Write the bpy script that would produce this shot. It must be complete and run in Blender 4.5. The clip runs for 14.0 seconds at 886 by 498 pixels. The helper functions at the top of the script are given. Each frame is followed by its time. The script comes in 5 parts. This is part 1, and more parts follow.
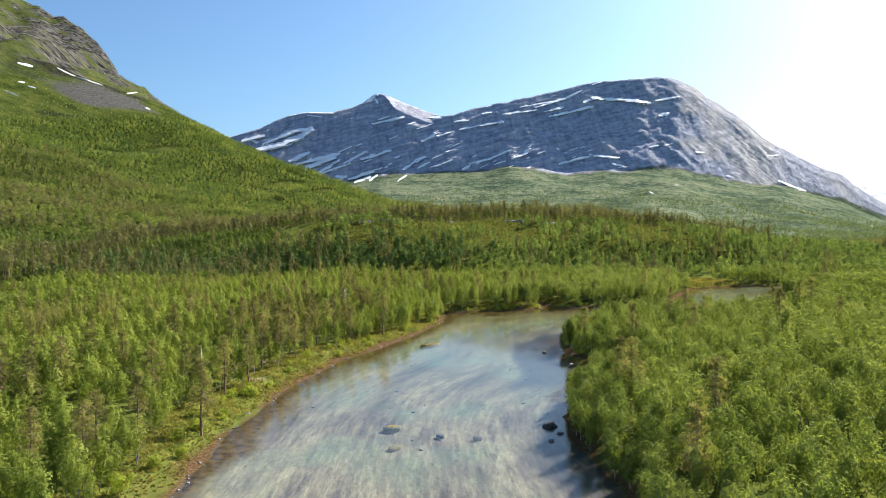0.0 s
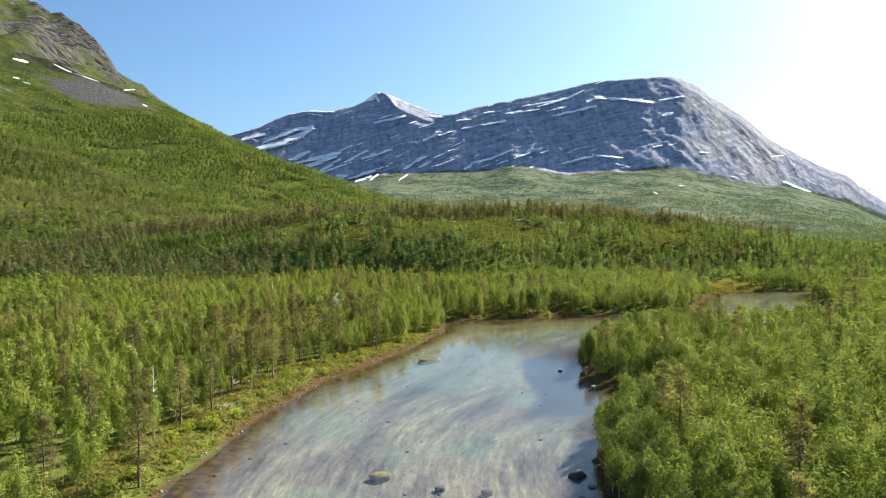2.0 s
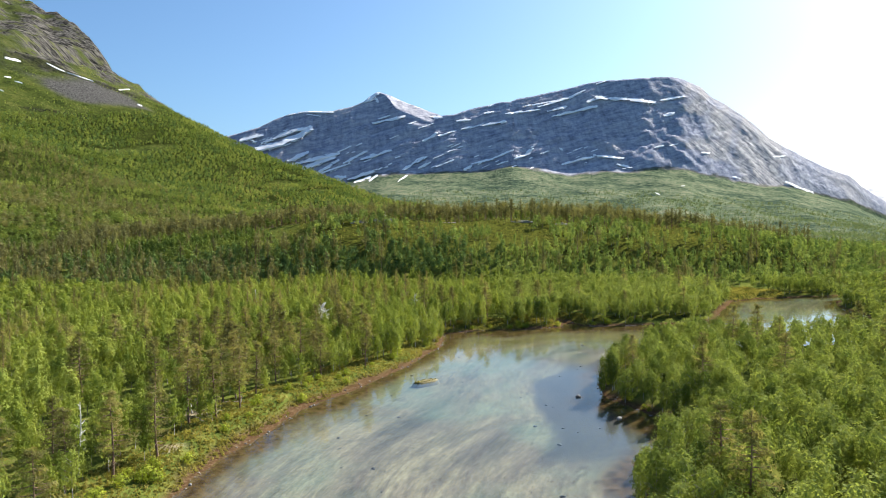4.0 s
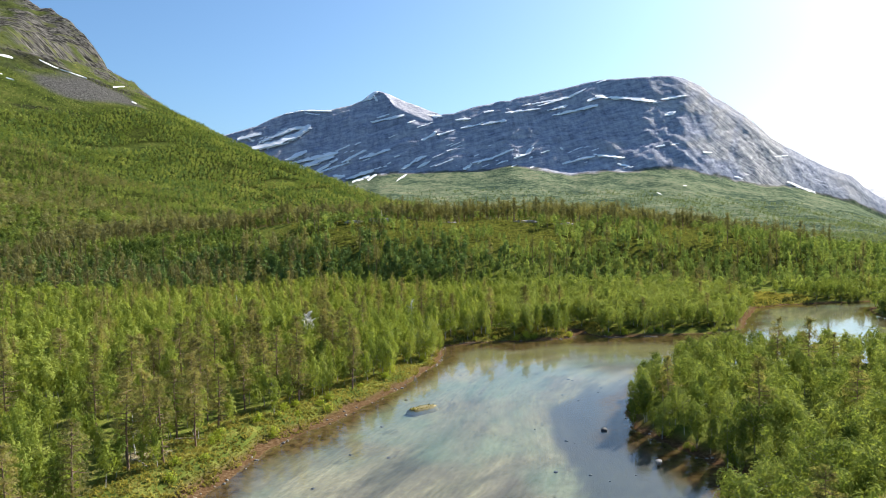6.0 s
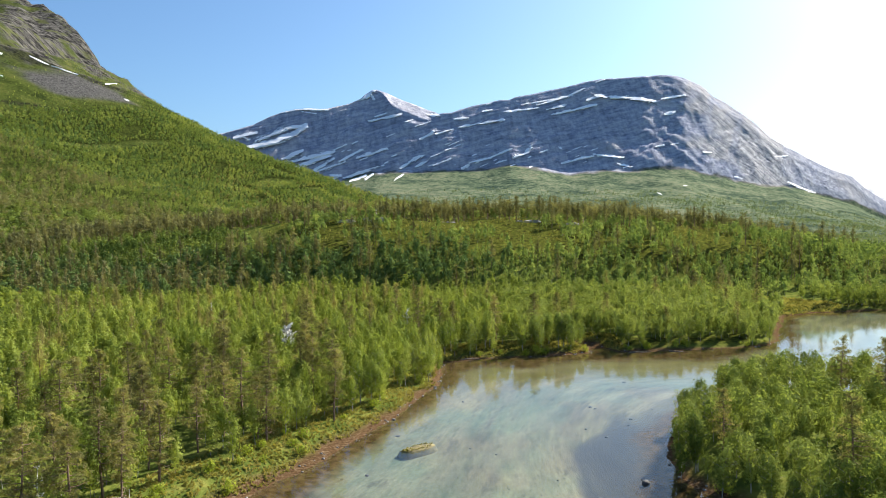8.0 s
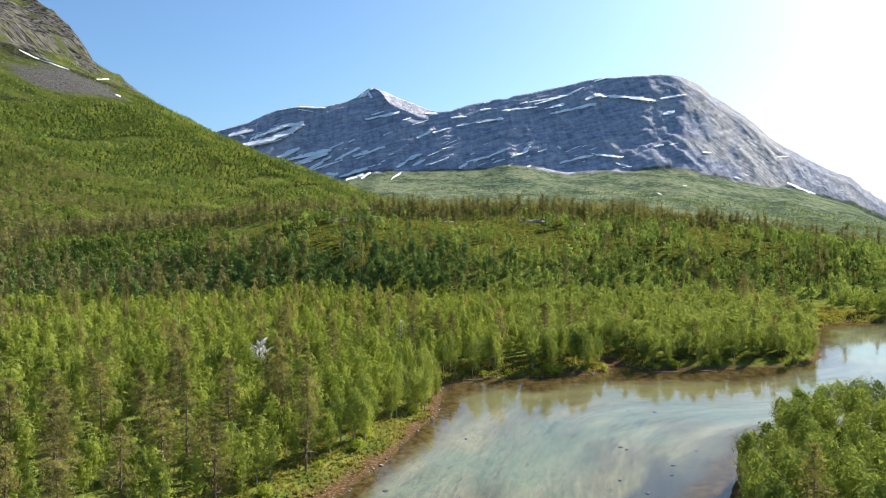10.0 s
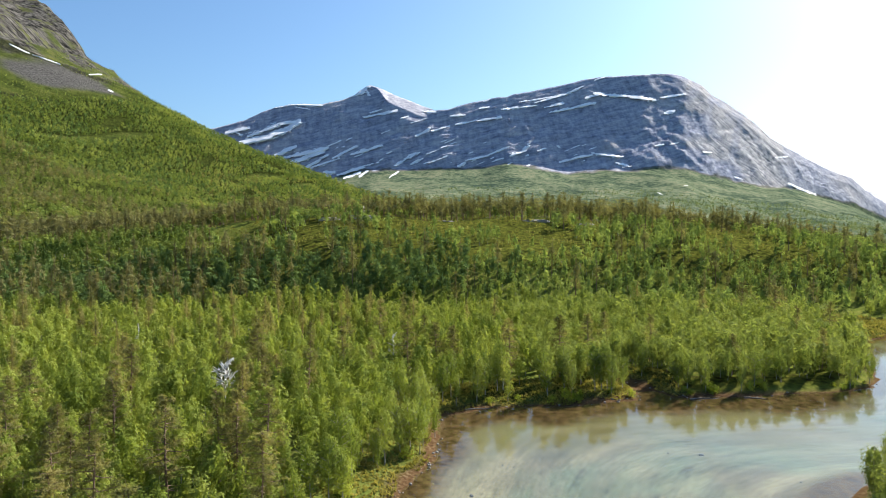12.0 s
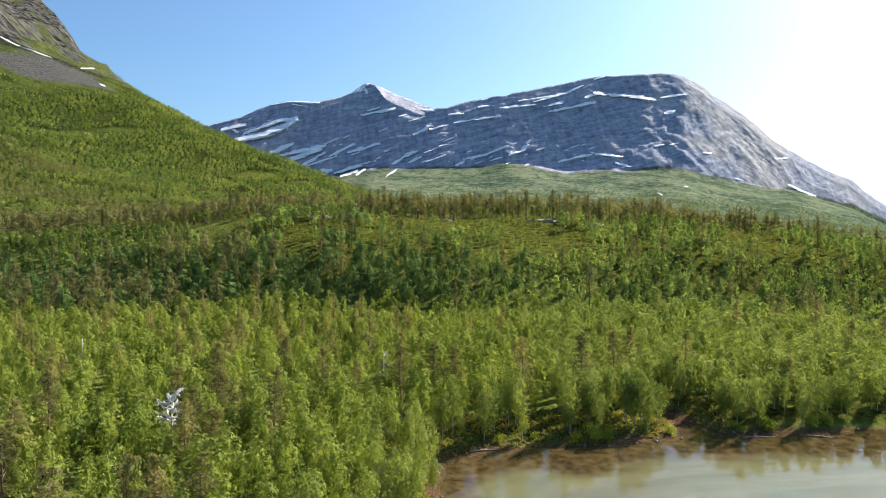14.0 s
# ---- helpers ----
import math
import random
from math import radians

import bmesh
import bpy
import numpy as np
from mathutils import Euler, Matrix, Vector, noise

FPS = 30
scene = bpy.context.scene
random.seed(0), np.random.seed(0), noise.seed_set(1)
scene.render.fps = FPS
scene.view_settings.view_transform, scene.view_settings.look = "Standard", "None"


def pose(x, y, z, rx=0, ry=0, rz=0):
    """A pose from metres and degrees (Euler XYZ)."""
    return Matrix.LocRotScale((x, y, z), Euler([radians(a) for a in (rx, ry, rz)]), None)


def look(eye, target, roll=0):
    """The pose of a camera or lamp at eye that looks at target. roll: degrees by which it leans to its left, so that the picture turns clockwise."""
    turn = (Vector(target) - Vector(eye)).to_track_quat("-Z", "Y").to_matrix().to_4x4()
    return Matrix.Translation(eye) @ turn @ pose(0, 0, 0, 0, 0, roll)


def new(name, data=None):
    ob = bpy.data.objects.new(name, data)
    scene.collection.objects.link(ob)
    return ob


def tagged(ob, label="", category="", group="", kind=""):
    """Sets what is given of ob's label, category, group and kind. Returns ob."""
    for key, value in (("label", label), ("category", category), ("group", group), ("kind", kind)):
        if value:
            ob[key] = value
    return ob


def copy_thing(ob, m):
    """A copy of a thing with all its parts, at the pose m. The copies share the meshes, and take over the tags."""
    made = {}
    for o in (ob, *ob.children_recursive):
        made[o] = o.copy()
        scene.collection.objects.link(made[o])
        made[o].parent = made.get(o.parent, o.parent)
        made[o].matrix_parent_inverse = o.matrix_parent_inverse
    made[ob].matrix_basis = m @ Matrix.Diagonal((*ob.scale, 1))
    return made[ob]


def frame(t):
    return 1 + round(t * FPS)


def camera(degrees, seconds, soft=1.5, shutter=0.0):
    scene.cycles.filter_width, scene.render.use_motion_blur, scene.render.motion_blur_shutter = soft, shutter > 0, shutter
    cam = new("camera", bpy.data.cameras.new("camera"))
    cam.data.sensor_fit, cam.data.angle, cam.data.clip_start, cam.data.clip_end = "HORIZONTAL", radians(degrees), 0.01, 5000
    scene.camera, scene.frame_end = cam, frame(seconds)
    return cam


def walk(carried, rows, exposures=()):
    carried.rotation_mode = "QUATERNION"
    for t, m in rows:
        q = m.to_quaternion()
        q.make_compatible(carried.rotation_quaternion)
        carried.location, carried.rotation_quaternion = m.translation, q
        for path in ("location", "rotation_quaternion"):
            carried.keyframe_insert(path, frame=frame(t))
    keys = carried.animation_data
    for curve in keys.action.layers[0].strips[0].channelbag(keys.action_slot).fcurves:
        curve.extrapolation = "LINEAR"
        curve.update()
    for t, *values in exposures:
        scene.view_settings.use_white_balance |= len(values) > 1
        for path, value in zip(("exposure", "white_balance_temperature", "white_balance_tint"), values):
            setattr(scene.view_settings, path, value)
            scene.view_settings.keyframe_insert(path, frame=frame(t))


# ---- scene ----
cam = camera(67.1, 14.0, 0.8)
PATH = [
    (0, (1.08, 2.793, 32.429), (1.038, 4.79, 32.344), -1.1),
    (0.5, (1.013, 7.943, 32.302), (0.969, 9.941, 32.217), -1.1),
    (1, (0.912, 13.215, 32.162), (0.867, 15.212, 32.077), -1.0),
    (1.5, (0.748, 18.527, 32.061), (0.702, 20.524, 31.976), -1.0),
    (2, (0.651, 23.78, 32.04), (0.605, 25.778, 31.955), -0.9),
    (2.5, (0.604, 28.963, 32.037), (0.558, 30.961, 31.954), -1.0),
    (3, (0.629, 34.024, 32.05), (0.583, 36.021, 31.968), -1.0),
    (5.5, (0.165, 58.541, 31.908), (0.121, 60.538, 31.827), -0.9),
    (6, (0.001, 63.624, 31.886), (-0.042, 65.622, 31.804), -0.9),
    (6.5, (-0.23, 68.816, 31.848), (-0.271, 70.813, 31.766), -0.8),
    (7, (-0.416, 74.037, 31.819), (-0.455, 76.035, 31.737), -0.8),
    (7.5, (-0.577, 79.23, 31.815), (-0.614, 81.228, 31.733), -0.8),
    (8, (-0.796, 84.348, 31.783), (-0.832, 86.346, 31.701), -0.8),
    (10.5, (-1.655, 110.098, 31.813), (-1.681, 112.096, 31.728), -0.5),
    (11, (-1.795, 115.249, 31.825), (-1.819, 117.247, 31.739), -0.5),
    (11.5, (-1.991, 120.409, 31.861), (-2.012, 122.407, 31.775), -0.3),
    (12, (-2.112, 125.579, 31.868), (-2.133, 127.577, 31.782), -0.3),
    (12.5, (-2.224, 130.775, 31.845), (-2.244, 132.773, 31.759), -0.1),
    (13, (-2.466, 136.048, 31.833), (-2.483, 138.046, 31.746), -0.0),
    (13.5, (-2.707, 141.325, 31.778), (-2.722, 143.323, 31.69), 0.0),
    (14, (-2.863, 146.653, 31.699), (-2.876, 148.651, 31.611), 0.1),
]
walk(cam, [(t, look(eye, target, roll)) for t, eye, target, roll in PATH])

# ---- world, sun, exposure ----
SUN_AZIMUTH, SUN_HEIGHT = 46.0, 36.0
world = bpy.data.worlds.new("sky")
world.use_nodes = True
scene.world = world
sky = world.node_tree.nodes.new("ShaderNodeTexSky")
sky.sky_type = "NISHITA"
sky.sun_disc = False
sky.sun_elevation, sky.sun_rotation = radians(SUN_HEIGHT), radians(SUN_AZIMUTH)
sky.air_density, sky.dust_density, sky.ozone_density, sky.altitude = 1.0, 1.7, 4.0, 100.0
world.node_tree.nodes["Background"].inputs["Strength"].default_value = 0.068
tint = world.node_tree.nodes.new("ShaderNodeMix")
tint.data_type, tint.blend_type = "RGBA", "MULTIPLY"
tint.inputs["Factor"].default_value, tint.inputs["B"].default_value = 1.0, (0.81, 1.0, 1.1, 1)
world.node_tree.links.new(sky.outputs["Color"], tint.inputs["A"])
world.node_tree.links.new(tint.outputs["Result"], world.node_tree.nodes["Background"].inputs["Color"])
sun_way = Vector((math.sin(radians(SUN_AZIMUTH)) * math.cos(radians(SUN_HEIGHT)), math.cos(radians(SUN_AZIMUTH)) * math.cos(radians(SUN_HEIGHT)), math.sin(radians(SUN_HEIGHT))))
sun = new("sun", bpy.data.lights.new("sun", "SUN"))
sun.data.energy, sun.data.angle, sun.data.color = 5.0, radians(0.55), (1.0, 0.94, 0.84)
sun.matrix_world = look(sun_way * 100, (0, 0, 0))
scene.view_settings.exposure = 1.25

# ---- heights ----
TABLE = np.random.RandomState(7).rand(256, 256)


def lattice(x, y):
    """Smooth value noise, -1 to 1."""
    xi, yi = np.floor(x).astype(int), np.floor(y).astype(int)
    u, v = x - xi, y - yi
    u, v = u * u * (3 - 2 * u), v * v * (3 - 2 * v)
    a, b = TABLE[xi % 256, yi % 256], TABLE[(xi + 1) % 256, yi % 256]
    c, d = TABLE[xi % 256, (yi + 1) % 256], TABLE[(xi + 1) % 256, (yi + 1) % 256]
    return 2 * ((a * (1 - u) + b * u) * (1 - v) + (c * (1 - u) + d * u) * v) - 1


def fbm(x, y, size, octaves=4, gain=0.5):
    total, amount = 0, 1.0
    for k in range(octaves):
        total = total + amount * lattice(x / size + 17.3 * k, y / size + 5.1 * k)
        size, amount = size / 2.03, amount * gain
    return total


def ease(t):
    t = np.clip(t, 0, 1)
    return t * t * (3 - 2 * t)


# The river's edge at water level: up its west side, round the bend, and back down the east side.
WEST_BANK = [(-42, -160), (-37, 0), (-33.5, 80), (-34.8, 106), (-32, 134), (-27, 155), (-20.6, 169), (-10.4, 193), (-5, 210), (-3.2, 222), (-3, 233)]
FAR_BANK = [(4, 236.6), (17, 238.5), (31, 242.5), (32.6, 249), (32, 254), (34, 254.5), (35.5, 249), (37.5, 243.5), (50, 244.5), (68, 247), (78, 251), (86, 263),
            (97, 285), (105, 298), (118, 305), (140, 309), (175, 314), (230, 330), (320, 350)]
EAST_BANK = [(320, 330), (230, 312), (165, 300), (142, 296), (134, 283), (130, 262), (121, 236), (104, 216), (88, 208), (75, 206), (58, 207), (47, 204), (38, 194), (30.5, 181), (26.8, 173),
             (26, 164), (28.5, 158), (32, 152), (34.5, 145), (34, 138), (29, 133.5), (24, 130), (21.5, 123), (18.5, 112), (17, 103), (18, 96), (20, 84), (21, 60), (23, 30), (26, 0), (30, -160)]
SHORE = np.array(WEST_BANK + FAR_BANK + EAST_BANK, float)


def shore_distance(x, y):
    """Metres from the water's edge: positive on land, negative in the river."""
    x, y = np.asarray(x, float), np.asarray(y, float)
    best, inside = np.full(x.shape, 1e9), np.zeros(x.shape, bool)
    for (ax, ay), (bx, by) in zip(SHORE, np.roll(SHORE, -1, 0)):
        dx, dy = bx - ax, by - ay
        k = np.clip(((x - ax) * dx + (y - ay) * dy) / (dx * dx + dy * dy), 0, 1)
        best = np.minimum(best, (x - ax - k * dx) ** 2 + (y - ay - k * dy) ** 2)
        if dy:
            inside ^= ((ay > y) != (by > y)) & (x < (y - ay) / dy * dx + ax)
    wobble = 0.7 * lattice(x / 6.1, y / 6.1) + 0.35 * lattice(x / 2.3, y / 2.3)
    return np.where(inside, -np.sqrt(best), np.sqrt(best)) + wobble


def valley(x, y):
    """The flood plain and the wooded knoll beyond the river."""
    d = shore_distance(x, y)
    plain = np.where(d > 0, 1.5 * ease(d / 7) + 1.2 * ease((d - 8) / 60), -0.35 * ease(-d / 0.9) - 0.9 * ease(-d / 6)) + ease(d / 6) * 0.35 * fbm(x, y, 11, 3)
    front = 318 - 0.10 * np.clip(x, -150, 40) + 18 * lattice(x / 55, y / 900)
    width = np.interp(x, [-330, -180, -100, -20, 60, 100, 140, 175, 210, 290, 420], [0.35, 0.75, 0.97, 1.0, 0.97, 0.9, 0.74, 0.52, 0.34, 0.12, 0.0])
    rise = 0.62 * ease((y - front) / 62) + 0.38 * ease((y - front - 40) / 85)
    back = 1 - 0.75 * ease((y - 520) / 420)
    bumps = 2.4 * fbm(x, y, 48, 3)
    plain = plain - 10 * ease((x - 170) / 150) * ease((y - 400) / 160)
    return plain + ease((d - 20) / 60) * (29 * width * rise * back + bumps * rise * width)


def hillside(x, y):
    """The steep wooded slope on the west that ends in a rocky spur."""
    u = -0.946 * x + 0.324 * y + 30 * lattice(x / 260, y / 260)
    z = np.interp(u, [0, 150, 290, 440, 570, 690, 760, 950, 1140, 1230, 1290, 1350, 1440, 1560, 1900], [-30, -9, 4, 26, 54, 88, 124, 198, 275, 316, 350, 425, 535, 610, 700])
    edge = np.interp(x, [-1300, -1047, -905, -812, -705, -592, -456, -345, -231, -100, 100], [1720, 1680, 1650, 1600, 1540, 1450, 1370, 1340, 1330, 1370, 1400])
    over = np.clip(y - edge - 40 * lattice(x / 90, y / 400), 0, None)
    z = z + np.interp(x, [-1047, -981, -916, -834, -791, -749, -685, -596, -538, -491, -441, -345, -231, -123, -42, 60], [-6, 12, 46, 85, 48, 54, 57, 52, 52, 43, 33, 24, 28, 18, 20, 12]) * ease((y - 900) / 450) - 1.2 * over
    rocky = ease((u - 1120) / 60)
    crags = (9 * fbm(x * 0.8 + y * 0.4, y * 0.35 - x * 0.15, 62, 4) + 12 * np.abs(lattice((x + y * 0.5) / 90, (y - 0.4 * x) / 240))) * rocky
    return z + 1.3 * crags + 3.5 * fbm(x, y, 120, 4) * ease(u / 400) * (1 - 0.5 * rocky)


def grassy_strip(x, y):
    """Open grass ledges that run along the hillside, from 0 to 1."""
    u, w = -0.946 * x + 0.324 * y, 0.324 * x + 0.946 * y
    return ease((lattice(u / 24 + 5 + 0.6 * lattice(w / 90, u / 90), w / 170) - 0.42) / 0.2) * ease((u - 480) / 150)


# The mountain as seen up the valley: bearing (x over y) and steepness (rise over y from the eye's height), in thousandths.
CREST_S = [-429, -339, -317, -291, -265, -248, -227, -206, -181, -172, -151, -134, -125, -117, -112, -96, -79, -62, -46, -29, -21, -4, 13, 30, 47, 64, 80, 89, 110, 131, 156, 181, 206, 230, 264, 301, 322, 338, 355, 371, 392, 412, 433, 453, 466, 495, 528, 548, 569, 586, 606, 633, 701, 900]
CREST_E = [106, 131, 136, 143, 155, 161, 165, 166, 164, 167, 171, 178, 185, 190, 191, 186, 178, 171, 164, 158, 155, 156, 161, 165, 168, 172, 173, 177, 180, 184, 189, 195, 200, 201, 203, 205, 203, 197, 189, 174, 162, 149, 132, 114, 105, 90, 72, 64, 57, 42, 28, 13, -17, -40]
FOOT_S = [-431, -209, -158, -115, -90, -48, -5, 37, 79, 121, 163, 204, 246, 288, 329, 371, 412, 445, 470, 495, 516, 536, 578, 634, 701, 900]
FOOT_E = [47, 59, 64, 72, 74, 72, 73, 73, 78, 75, 70, 70, 68, 70, 71, 60, 52, 46, 46, 39, 32, 26, 12, -14, -34, -50]
EYE_HEIGHT = 32.0


def mountain_lines(s):
    """For each bearing s: distance and height of the rock's foot, of the lip of the steep face, and of the crest."""
    e_foot, e_top = np.interp(s * 1000, FOOT_S, FOOT_E) / 1000, np.interp(s * 1000, CREST_S, CREST_E) / 1000
    far_foot = np.interp(s, [-0.45, -0.2, 0.0, 0.3, 0.36, 0.43, 0.5, 0.6, 0.7, 0.9], [2270, 2300, 2325, 2320, 2350, 2430, 2560, 2740, 2880, 3000]) + 14 * lattice(s * 16, s * 0)
    z_foot = EYE_HEIGHT + e_foot * far_foot
    bald = ease((s + 0.105) / 0.02) * ease((-0.016 - s) / 0.02)
    e_lip = np.maximum(e_top - 0.0012 - 0.0138 * bald - 0.01 * ease((s - 0.3) / 0.05), e_foot + 0.3 * (e_top - e_foot))
    run = np.interp(s, [-0.45, 0.28, 0.33, 0.4, 0.7], [0.95, 0.95, 0.98, 1.15, 1.3])
    far_lip = (far_foot + run * (EYE_HEIGHT - z_foot)) / (1 - run * e_lip)
    z_lip = EYE_HEIGHT + e_lip * far_lip
    far_top = (far_lip + 2.0 * (EYE_HEIGHT - z_lip)) / (1 - 2.0 * e_top)
    return far_foot, z_foot, far_lip, z_lip, far_top, EYE_HEIGHT + e_top * far_top


def massif(x, y):
    """The bare mountain at the valley's head, with the green apron at its foot."""
    x, y = np.asarray(x, float), np.asarray(y, float)
    s = x / np.maximum(y, 600)
    far_foot, z_foot, far_lip, z_lip, far_top, z_top = mountain_lines(s)
    low = np.clip((y - 1000) / (far_foot - 1000), 0, 1)
    apron = -6 + (z_foot + 6) * low ** 1.35 - 0.2 * np.clip(1000 - y, 0, None)
    k = np.clip((y - far_foot) / (far_lip - far_foot), 0, 1)
    face = z_foot + (z_lip - z_foot) * k * (0.88 + 0.12 * k)
    cap = z_lip + (z_top - z_lip) * np.clip((y - far_lip) / (far_top - far_lip), 0, 1) - 0.4 * np.clip(y - far_top, 0, None)
    z = np.where(y < far_foot, apron, np.where(y < far_lip, face, cap))
    tall = ease((z_lip - z_foot) / 120)
    steep = ease((y - far_foot + 20) / 60) * (1 - ease((y - far_lip + 50) / 50)) * tall
    dip = np.interp(s, [-0.3, 0.2, 0.34, 0.5], [0.3, 0.22, -0.1, -0.5])
    ledge = z - dip * x
    rough = 7 * np.abs(lattice(ledge / 38, x / 260)) + 4 * np.abs(lattice(ledge / 15 + 9, x / 110)) + 9 * fbm(x, z * 0.6, 130, 4, 0.55) - 7 * np.abs(lattice(x / 60 + 4, z / 190)) + 4 * fbm(0.8 * x - z, z, 34, 3, 0.6)
    soft = ease((y - 1000) / 300) * (1 - steep)
    hollows = (7 * fbm(x, y * 0.6, 190, 4) - 7 * np.abs(lattice(x / 120 + 3, y / 520))) * soft * ease((far_foot + 60 - y) / 120)
    return z + rough * steep + hollows + 1.5 * fbm(x, y, 26, 2) * ease((y - 1200) / 300)


def ground_height(x, y):
    z = np.maximum(valley(x, y), hillside(x, y))
    return np.maximum(z, massif(x, y))


# ---- end of heights ----

# ---- materials ----
def material(name):
    m = bpy.data.materials.new(name)
    m.use_nodes = True
    return m, m.node_tree.nodes, m.node_tree.links, m.node_tree.nodes["Principled BSDF"]


def texture(nodes, links, vector, scale, detail=4.0, rough=0.55, stretch=None, kind="ShaderNodeTexNoise"):
    """A noise at the given scale along a coordinate; stretch: the scale along each axis, then a turn about z in degrees."""
    n = nodes.new(kind)
    n.inputs["Scale"].default_value = scale
    if kind == "ShaderNodeTexNoise":
        n.inputs["Detail"].default_value, n.inputs["Roughness"].default_value = detail, rough
    if stretch:
        mapping = nodes.new("ShaderNodeMapping")
        mapping.inputs["Scale"].default_value = stretch[:3]
        mapping.inputs["Rotation"].default_value = [radians(a) for a in stretch[3:6]] if len(stretch) > 3 else (0, 0, 0)
        links.new(vector, mapping.inputs["Vector"])
        vector = mapping.outputs["Vector"]
    links.new(vector, n.inputs["Vector"])
    return n.outputs["Fac"] if kind == "ShaderNodeTexNoise" else n.outputs["Distance"]


def ramp(nodes, links, value, stops):
    r = nodes.new("ShaderNodeValToRGB")
    e = r.color_ramp.elements
    while len(e) < len(stops):
        e.new(0.5)
    for element, (at, colour) in zip(e, stops):
        element.position = at
        element.color = (*colour, 1) if isinstance(colour, tuple) else (colour, colour, colour, 1)
    links.new(value, r.inputs["Fac"])
    return r.outputs["Color"]


def blend(nodes, links, a, b, fac, how="MIX"):
    m = nodes.new("ShaderNodeMix")
    m.data_type, m.blend_type = "RGBA", how
    for socket, value in ((m.inputs["Factor"], fac), (m.inputs["A"], a), (m.inputs["B"], b)):
        if isinstance(value, (int, float)):
            socket.default_value = value
        elif isinstance(value, tuple):
            socket.default_value = (*value, 1)
        else:
            links.new(value, socket)
    return m.outputs["Result"]


def place(nodes):
    return nodes.new("ShaderNodeNewGeometry").outputs["Position"]


def relief(nodes, links, shader, height, strength, distance):
    b = nodes.new("ShaderNodeBump")
    b.inputs["Strength"].default_value, b.inputs["Distance"].default_value = strength, distance
    links.new(height, b.inputs["Height"])
    links.new(b.outputs["Normal"], shader.inputs["Normal"])


def mask(nodes, name):
    a = nodes.new("ShaderNodeAttribute")
    a.attribute_name = name
    return a.outputs["Fac"]


def grain(nodes, links, pos, way, along, across, detail=6.0, rough=0.65):
    """A noise drawn out along a direction; along and across are its sizes in metres."""
    d = Vector(way).normalized()
    a = d.cross((0.3, 0.9, 0.1)).normalized()
    out = nodes.new("ShaderNodeCombineXYZ")
    for k, (axis, size) in enumerate(((d, along), (a, across), (d.cross(a), across))):
        dot = nodes.new("ShaderNodeVectorMath")
        dot.operation = "DOT_PRODUCT"
        links.new(pos, dot.inputs[0])
        dot.inputs[1].default_value = axis / size
        links.new(dot.outputs["Value"], out.inputs[k])
    return texture(nodes, links, out.outputs[0], 1.0, detail, rough)


def leaf_material(name, dark, mid, light, patch=0.2, through_light=0.38, gloss=0.0, lace_scale=4.5, holes=0.46):
    """Foliage: colour changes from tree to tree and from leaf to leaf, dark blotches stand in for shade, light shines
    through, and holes open between the leaves of a spray.
    """
    m, nodes, links, p = material(name)
    pos = place(nodes)
    tree = texture(nodes, links, pos, patch, 2.0, 0.5)
    fine = nodes.new("ShaderNodeNewGeometry").outputs["Random Per Island"]
    own = nodes.new("ShaderNodeObjectInfo").outputs["Random"]
    total = nodes.new("ShaderNodeMath")
    total.operation = "MULTIPLY_ADD"
    links.new(fine, total.inputs[0])
    total.inputs[1].default_value = 0.06
    shift = nodes.new("ShaderNodeMath")
    shift.operation = "MULTIPLY_ADD"
    links.new(own, shift.inputs[0])
    shift.inputs[1].default_value = 0.2
    links.new(tree, shift.inputs[2])
    links.new(shift.outputs[0], total.inputs[2])
    colour = ramp(nodes, links, total.outputs[0], [(0.4, dark), (0.6, mid), (0.84, light)])
    # Noise blotches darken the colour, as shade deep inside the crown.
    leaf_shade = texture(nodes, links, pos, 2.4, 3.0, 0.7)
    colour = blend(nodes, links, colour, blend(nodes, links, colour, (0.5, 0.55, 0.5), 1.0, "MULTIPLY"), ramp(nodes, links, leaf_shade, [(0.36, 0.4), (0.5, 0.0)]))
    links.new(colour, p.inputs["Base Color"])
    p.inputs["Roughness"].default_value = 0.55
    p.inputs["Specular IOR Level"].default_value = gloss
    t = nodes.new("ShaderNodeBsdfTranslucent")
    bright = blend(nodes, links, colour, (1.0, 0.97, 0.58), 1.0, "MULTIPLY")
    links.new(bright, t.inputs["Color"])
    mix = nodes.new("ShaderNodeMixShader")
    mix.inputs["Fac"].default_value = through_light
    links.new(p.outputs["BSDF"], mix.inputs[1])
    links.new(t.outputs["BSDF"], mix.inputs[2])
    open_air = nodes.new("ShaderNodeBsdfTransparent")
    lace = nodes.new("ShaderNodeMixShader")
    links.new(ramp(nodes, links, texture(nodes, links, pos, lace_scale, 3.0, 0.65), [(holes, 1.0), (holes + 0.04, 0.0)]), lace.inputs["Fac"])
    links.new(mix.outputs["Shader"], lace.inputs[1])
    links.new(open_air.outputs[0], lace.inputs[2])
    links.new(lace.outputs["Shader"], nodes["Material Output"].inputs["Surface"])
    return m


